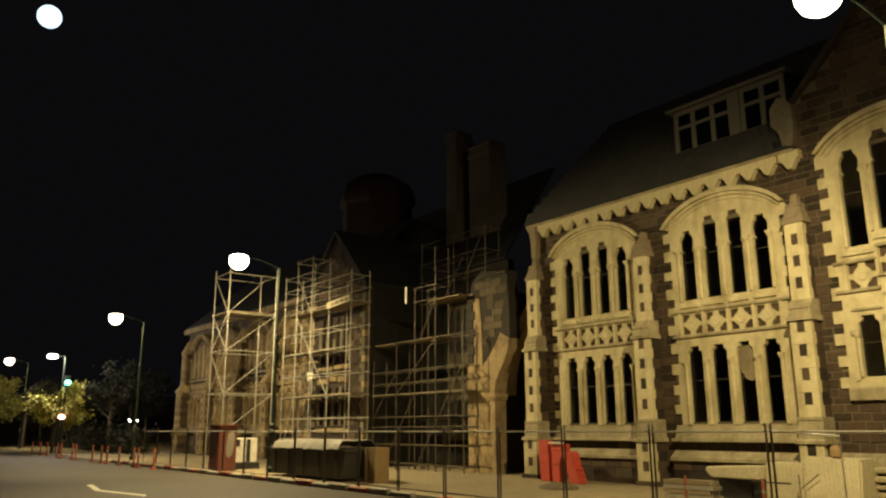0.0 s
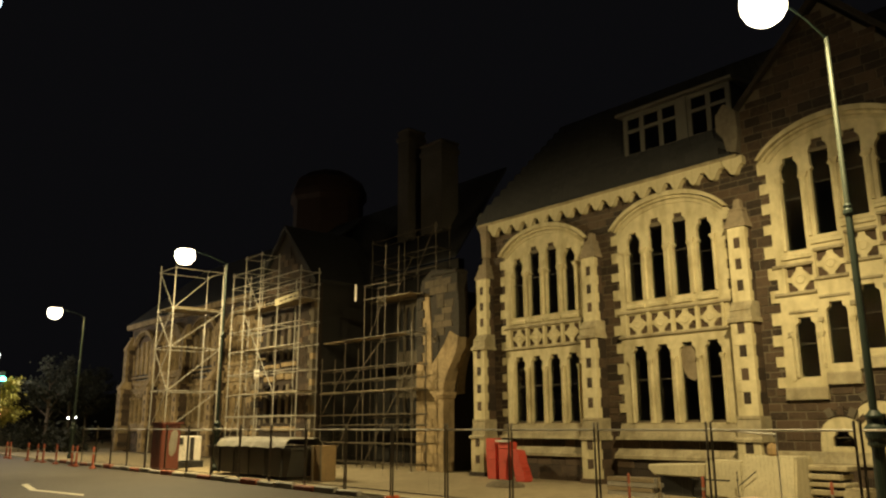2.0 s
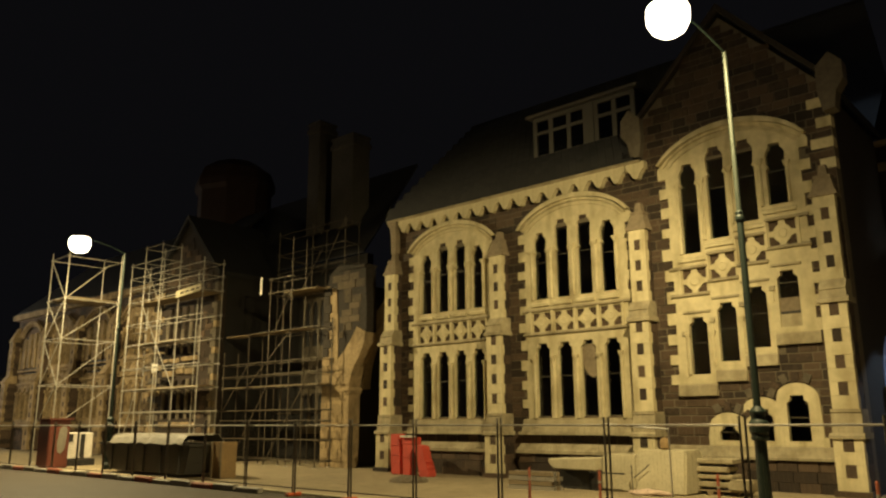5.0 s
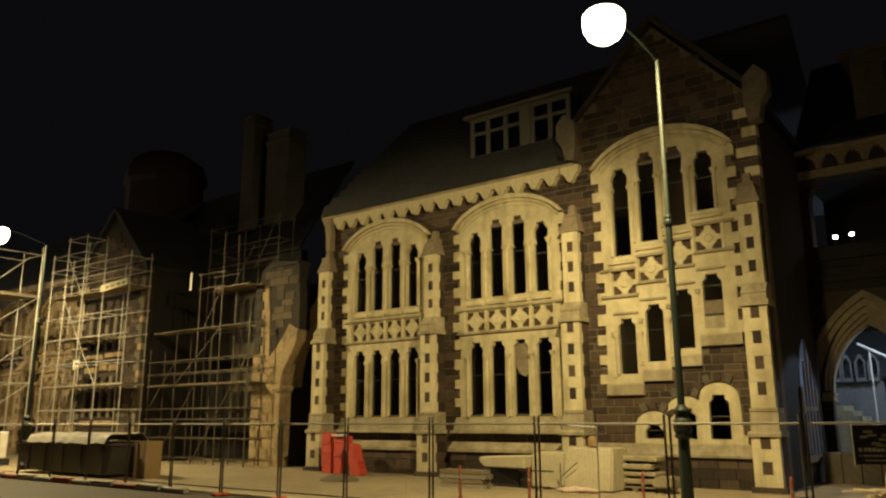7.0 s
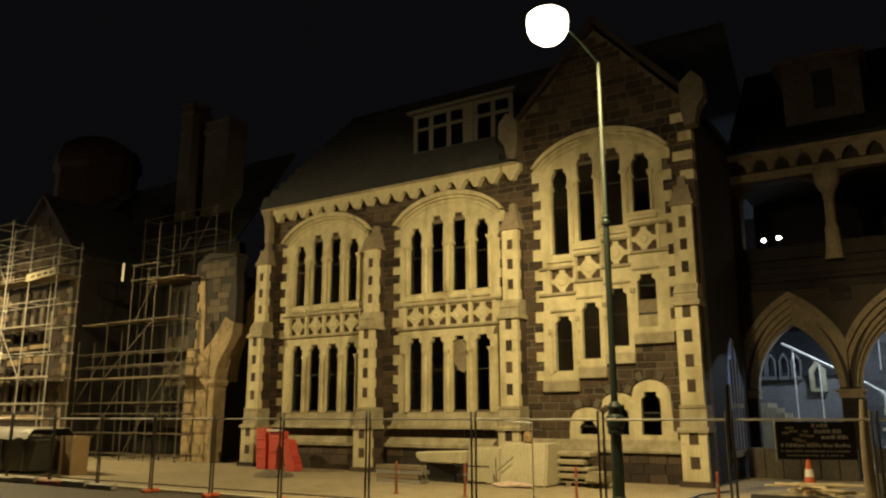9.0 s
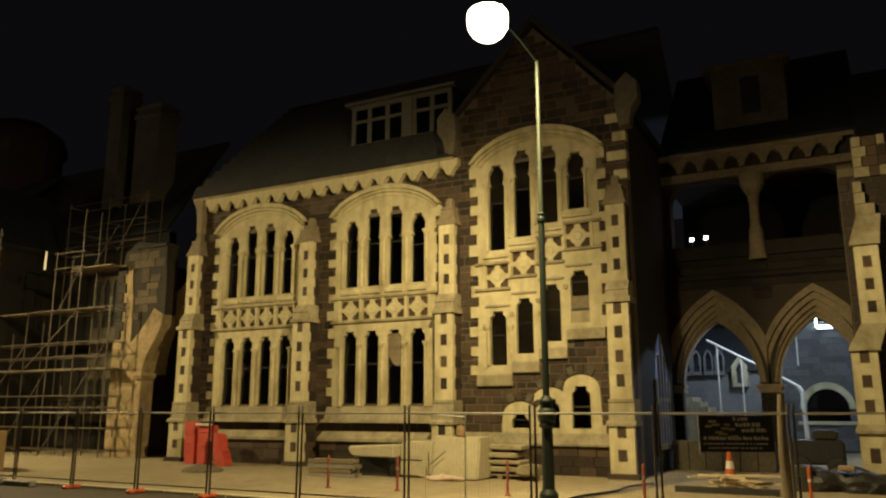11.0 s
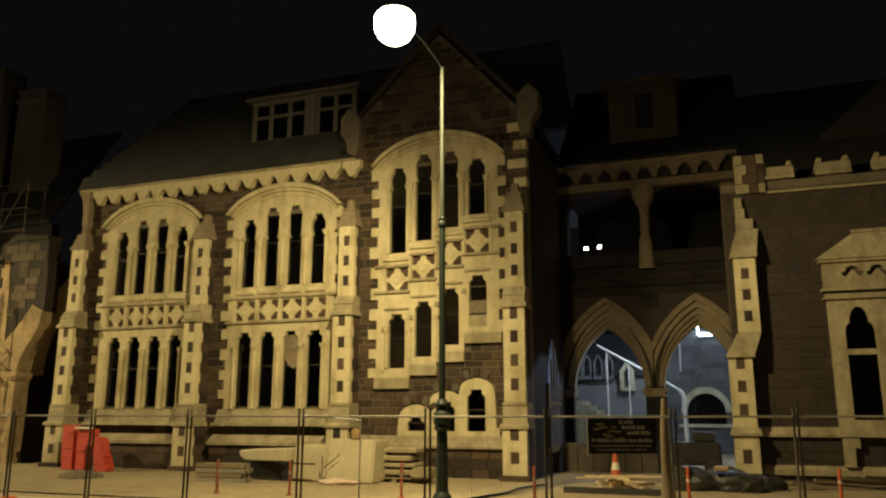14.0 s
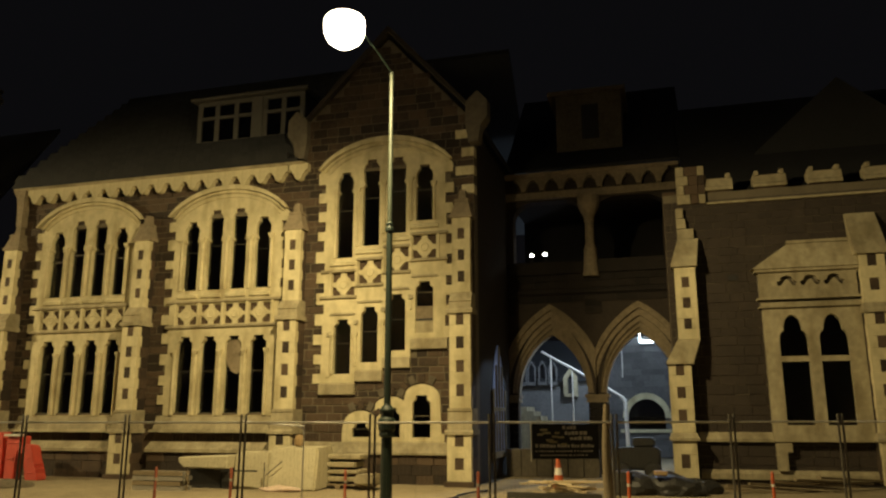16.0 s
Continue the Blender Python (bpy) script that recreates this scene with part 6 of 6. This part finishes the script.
# narrow dark slabs are added between pale ones to paint the shaded gaps
for j in range(8):
    h = rng.uniform(0.10, 0.15) if j % 2 else rng.uniform(0.06, 0.08)
    w = rng.uniform(0.52, 0.66) if j % 2 else rng.uniform(0.36, 0.44)
    yc = 8.95 + rng.uniform(-0.06, 0.06)
    solid("stone_slab", soft((20.6 - (rng.uniform(0, 0.1) if j % 2 else -0.12), 21.3, yc - w, yc + w, zz, zz + h), 0.025, 1), M_PALE_DIRTY if j % 2 else M_SKIP, "rough pale stone slab stacked flat on pallet" if j % 2 else "dark filler slab painting the shaded gap between stacked stones", "stone slab", "stacked slabs")
    zz += h + 0.0
solid("stone_slab", soft((20.2, 20.9, 7.7, 8.3, GROUND + 0.13, GROUND + 0.42), 0.06, 2), M_PALE_DIRTY, "broken pale stone leaning beside the pallet", "stone slab", "stacked slabs")
for i in range(4):
    for j in range(3):
        solid("timber_length", plain((18.9 + j * 0.16, 19.03 + j * 0.16, 12.75 + 0.1 * (i % 2), 14.35 - 0.1 * (j % 2), GROUND + i * 0.13, GROUND + i * 0.13 + 0.11)), M_TIMBER if (i + j) % 2 else M_GALV, "weathered length stacked low on the paving", "timber", "stacked lengths")
helm = bmesh.new()
lathe(helm, [(0.02, 1.33), (0.1, 1.3), (0.14, 1.2), (0.14, 1.05), (0.1, 1.0)], (20.4, 10.05, 0), 12)
solid("yellow_drum", helm, M_PLY, "small dull yellow drum on concrete block", "drum")

# skip with tarpaulin, crate, cabinets
sk = thing("skip", (15.8, 28.6, GROUND), "dark steel skip under pale folded tarpaulin", "skip")
bm = bmesh.new()
prism(bm, [(25.9, GROUND + 0.12), (31.6, GROUND + 0.12), (32.5, 0.95), (25.6, 0.95)], "x", 15.0, 16.6)
part("body", bm, M_SKIP, sk)
for y in (26.3, 27.6, 28.9, 30.2, 31.5):
    part("rib", plain((14.94, 15.0, y - 0.05, y + 0.05, GROUND + 0.1, 0.95)), M_SKIP, sk)
part("rim", plain((14.9, 16.7, 25.5, 32.6, 0.95, 1.03)), M_SKIP, sk)
bm = bmesh.new()
bmesh.ops.create_grid(bm, x_segments=14, y_segments=40, size=0.5)
for v in bm.verts:
    x, y = v.co.x, v.co.y
    drop = max(0, (abs(x) - 0.36) * 3.2) + max(0, -x - 0.44) * 2.2
    v.co = Vector((15.7 + x * 1.75, 28.7 + y * 5.6, 1.35 - drop * 0.55 + 0.07 * noise.noise(Vector((x * 5, y * 14, 1)))))
bmesh.ops.solidify(bm, geom=bm.faces[:], thickness=0.02)
part("tarpaulin", bm, M_TARP, sk, "pale rumpled tarpaulin")
cr = thing("plywood_crate", (16.2, 25.0, GROUND), "upright plywood crate at the end of skip", "crate")
part("panel", plain((15.75, 16.35, 24.7, 25.4, GROUND, 1.1)), M_PLY, cr)
for y in (24.5, 25.3):
    part("batten", plain((15.71, 15.75, y + (0.2 if y < 25 else 0), y + (0.3 if y < 25 else 0.1), GROUND, 1.12)), M_TIMBER, cr)
tl = thing("portable_cabin", (14.6, 36.6, GROUND), "maroon portable site cabin with pale poster", "site cabin")
part("body", soft((14.3, 15.2, 36.2, 37.4, GROUND, 1.95), 0.04, 1), M_RUST, tl)
part("roof", plain((14.22, 15.28, 36.12, 37.48, 1.95, 2.0)), M_RUST, tl)
bm = bmesh.new()
prism(bm, [(14.7, 0.55), (14.85, 0.45), (15.02, 0.7), (15.08, 1.5), (14.95, 1.75), (14.75, 1.55), (14.66, 1.0)], "y", 36.185, 36.198)
part("poster", bm, M_TARP, tl, "pale peeling poster")
wb = thing("generator_box", (16.4, 38.2, GROUND), "pale generator cabinet with dark vent on skid", "generator")
part("body", soft((15.6, 16.9, 37.6, 38.9, 0.15, 1.35), 0.04, 1), M_WHITE, wb)
part("vent", plain((15.68, 15.95, 37.57, 37.6, 0.95, 1.3)), M_BLACK, wb)
part("skid", plain((15.5, 17.0, 37.5, 39.0, GROUND, 0.15)), M_BLACK, wb)
part("sheet", plain((16.3, 16.5, 37.56, 37.597, 0.2, 1.3)), M_BLACK, wb)

# sign on the fence: dark board with pale lettering lines and emblem
sg = thing("site_sign", (14.95, 1.85, 1.1), "black contractor sign with pale unreadable lettering", "sign")
sa, sb = Vector((15.07, 1.27, 0)), Vector((14.62, 2.45, 0))
sd = (sa - sb).normalized()
sn = Vector((sd.y, -sd.x, 0))


def on_sign(u0, u1, z0, z1, d0, d1):
    bm = bmesh.new()
    c = []
    for d in (d0, d1):
        for u, z in ((u0, z0), (u1, z0), (u1, z1), (u0, z1)):
            p = sb + sd * u + sn * d
            c.append(bm.verts.new((p.x, p.y, z)))
    for f in ((0, 1, 2, 3), (7, 6, 5, 4), (0, 4, 5, 1), (1, 5, 6, 2), (2, 6, 7, 3), (3, 7, 4, 0)):
        bm.faces.new([c[i] for i in f])
    return bm


L = (sa - sb).length
part("board", on_sign(0, L, 1.04, 1.67, 0.03, 0.05), M_BLACK, sg)
words = random.Random(12)
for u0, u1, z0, z1, lens_ in ((0.58, 0.86, 1.575, 1.635, (0.05, 0.05)), (0.62, 1.08, 1.475, 1.54, (0.05, 0.07)), (0.72, 1.14, 1.38, 1.445, (0.05, 0.07)), (0.06, 1.18, 1.245, 1.305, (0.04, 0.06)), (0.06, 1.16, 1.165, 1.19, (0.02, 0.05)), (0.14, 1.05, 1.095, 1.115, (0.03, 0.08))):
    u = u0
    while u < u1 - 0.02:
        w_ = min(words.uniform(*lens_), u1 - u)
        part("lettering", on_sign(u, u + w_, z0, z1 - (0.015 if words.random() < 0.5 and z1 - z0 > 0.04 else 0), 0.05, 0.054), M_WHITE, sg, "pale unreadable lettering bar")
        u += w_ + words.choice((0.012, 0.012, 0.03))
for k in range(9):
    u0 = 0.10 + 0.055 * k
    part("emblem", on_sign(u0, u0 + words.uniform(0.09, 0.16), 1.46 + 0.1 * math.sin(k * 1.3) - 0.012 * k, 1.50 + 0.1 * math.sin(k * 1.3) - 0.012 * k, 0.05, 0.054 + 0.0006 * k), M_PALE, sg)
part("clip", on_sign(-0.02, 0.0, 1.0, 1.7, 0.02, 0.06), M_GALV, sg)
post = bmesh.new()
rings = []
for i in range(7):
    u = i / 6
    cx, cy = 15.75 + 0.03 * math.sin(u * 5), 1.12 + 0.05 * math.sin(u * 3)
    rings.append([post.verts.new((cx + (0.12 - 0.01 * i) * math.cos(k * math.pi / 6), cy + (0.12 - 0.01 * i) * math.sin(k * math.pi / 6), GROUND + u * 2.2)) for k in range(12)])
for a, b in zip(rings, rings[1:]):
    for k in range(12):
        post.faces.new((a[k], a[(k + 1) % 12], b[(k + 1) % 12], b[k]))
post.faces.new(rings[0][::-1])
post.faces.new(rings[-1])
solid("timber_post", post, M_TIMBER, "rough weathered timber post beside the sign", "post")

# heap of planks and site equipment before the arches
for i in range(16):
    bm = bmesh.new()
    l = rng.uniform(0.8, 1.9)
    box(bm, -0.05, 0.05, -l / 2, l / 2, -0.02, 0.02)
    z_ = GROUND + 0.03 + 0.022 * i
    bm.transform(pose(20.5 + rng.uniform(-0.4, 0.4), 2.6 + rng.uniform(-0.35, 0.35), z_, rng.uniform(-3, 3), 0, rng.uniform(-60, 60)))
    solid("plank", bm, M_PLANK, "sawn plank thrown on a low heap", "plank", "heaped planks")
solid("beam", plain((19.4, 19.55, 1.6, 3.9, GROUND, GROUND + 0.14)), M_SKIP, "dark beam lying before the plank heap", "beam")
bm = bmesh.new()
for i in range(9):
    x, y, r = 21.5 + rng.uniform(-0.5, 0.5), 0.2 + rng.uniform(-0.9, 0.9), rng.uniform(0.25, 0.5)
    bmesh.ops.create_icosphere(bm, subdivisions=3, radius=r, matrix=Matrix.Translation((x, y, GROUND + r * 0.3)) @ Matrix.Diagonal((1, 1.4, 0.8, 1)))
for v in bm.verts:
    v.co += 0.14 * Vector(noise.noise_vector(v.co * 2.5)) + 0.05 * Vector(noise.noise_vector(v.co * 9))
solid("tarpaulin_heap", bm, M_BLACK, "heap of black sheeting by the hall buttress", "sheeting", kind="stuff")
for i in range(6):
    bm = bmesh.new()
    box(bm, -0.06, 0.06, -1.4, 1.4, -0.03, 0.03)
    bm.transform(pose(22.3 + 0.25 * i, -2.2 - 0.5 * i, GROUND + 0.05 + 0.05 * i, 4, 0, 15 + 6 * i))
    solid("plank", bm, M_TIMBER, "dark plank leaning over sheeting heap", "plank", "long planks")
solid("drum", lathe(bmesh.new(), [(0.28, GROUND), (0.28, 0.2), (0.26, 0.22), (0.26, 0.42), (0.2, 0.44)], (21.0, 1.2, 0), 14), M_SKIP, "dark steel drum by the arches", "drum")
solid("pale_box", soft((20.8, 21.1, 0.05, 0.4, 0.35, 0.46), 0.02, 1), M_PLY, "small yellowish box on sheeting heap", "box")
low = thing("low_wall", (26.6, 3.0, GROUND), "low rough stone wall before the arches", "wall")
for i in range(6):
    part("stone", block(26.4, 26.9, 2.2 + i * 0.52, 2.7 + i * 0.52, GROUND, 0.75), M_DARKENED, low)
hose = bmesh.new()
prev = None
for i in range(16):
    p = Vector((16.6 + i * 0.3, 5.6 - i * 0.05 + 0.1 * math.sin(i * 0.7), GROUND + 0.02))
    if prev is not None:
        tube(hose, prev, p, 0.025, 6)
    prev = p
solid("hose", hose, M_BLACK, "black hose lying across the paving", "hose")
soil = bmesh.new()
bmesh.ops.create_uvsphere(soil, u_segments=20, v_segments=10, radius=1, matrix=Matrix.Translation((18.8, 18.4, GROUND - 0.02)) @ Matrix.Diagonal((0.6, 0.7, 0.22, 1)))
for v in soil.verts:
    v.co += 0.06 * Vector(noise.noise_vector(v.co * 4))
solid("low_mound", soil, M_MOUND, "small low brown mound on paving", "soil", kind="stuff")


# ---- trees and dark planting at the far end of the street ----
def tree(x, y, h, spread, n, leafmat, label, seed):
    r = random.Random(seed)
    t = thing("tree", (x, y, ROAD), label, "tree", "street trees")
    bm = bmesh.new()
    tube(bm, (x, y, ROAD), (x, y, h * 0.45), 0.18, 8, 0.12)
    tips = []
    for i in range(9):
        a = i * 2.4 + r.random()
        p0 = Vector((x, y, h * (0.25 + 0.04 * i)))
        p1 = p0 + Vector((math.cos(a) * spread * r.uniform(0.5, 1), math.sin(a) * spread * r.uniform(0.5, 1), h * r.uniform(0.1, 0.3)))
        tube(bm, p0, p1, 0.06, 6, 0.02)
        tips.append((p0, p1))
    part("trunk", bm, M_BARK, t)
    vs, fs = [], []
    for i in range(n):
        p0, p1 = r.choice(tips)
        c = p0.lerp(p1, r.uniform(0.35, 1.1)) + Vector((r.gauss(0, 0.35), r.gauss(0, 0.35), r.gauss(0, 0.22)))
        q = Euler((r.uniform(-1, 1), r.uniform(-1, 1), r.uniform(0, 6.3))).to_matrix()
        s = r.uniform(0.10, 0.2)
        k = len(vs)
        for u, v in ((-1, 0), (0, -0.5), (1, 0), (0, 0.5)):
            vs.append(tuple(c + q @ Vector((u * s, v * s, 0.05 * s * u))))
        fs.append((k, k + 1, k + 2, k + 3))
    me = bpy.data.meshes.new("crown")
    me.from_pydata(vs, [], fs)
    me.materials.append(leafmat)
    part("crown", me, None, t, kind="stuff")


tree(14.6, 74.5, 6.5, 2.9, 5200, M_LEAF, "young street tree with yellow-green leaves under lamp", 3)
tree(11.9, 88.0, 8.6, 2.4, 3200, M_LEAF, "yellow-green street tree lit by sodium lamp", 8)
for i, (x, y) in enumerate(((19.5, 76), (23, 82), (27, 90), (16.5, 100), (20, 110))):
    tree(x, y, 9.5, 3.6, 3000, M_HEDGE, "dark leafy tree at the end of street", 20 + i)
vs, fs = [], []
r = random.Random(9)
for i in range(9000):
    y = r.uniform(67, 125)
    c = Vector((r.gauss(19.5 + (y - 67) * 0.06, 0.9), y, ROAD + abs(r.gauss(0, 1.0))))
    q = Euler((r.uniform(-1, 1), r.uniform(-1, 1), r.uniform(0, 6.3))).to_matrix()
    s = r.uniform(0.12, 0.25)
    k = len(vs)
    for u, v in ((-1, 0), (0, -0.5), (1, 0), (0, 0.5)):
        vs.append(tuple(c + q @ Vector((u * s, v * s, 0))))
    fs.append((k, k + 1, k + 2, k + 3))
me = bpy.data.meshes.new("hedge")
me.from_pydata(vs, [], fs)
me.materials.append(M_HEDGE)
tagged(new("hedge", me), "dark hedge along the far street edge", "hedge", kind="stuff")
bd = thing("distant_building", (20, 140, ROAD), "dark distant building closing the street", "building")
part("wall", plain((-30, 60, 140, 150, ROAD, 7)), M_UNLIT, bd)
part("roof", plain((-30.5, 60.5, 139.5, 150.5, 7, 7.4)), M_SLATE, bd)
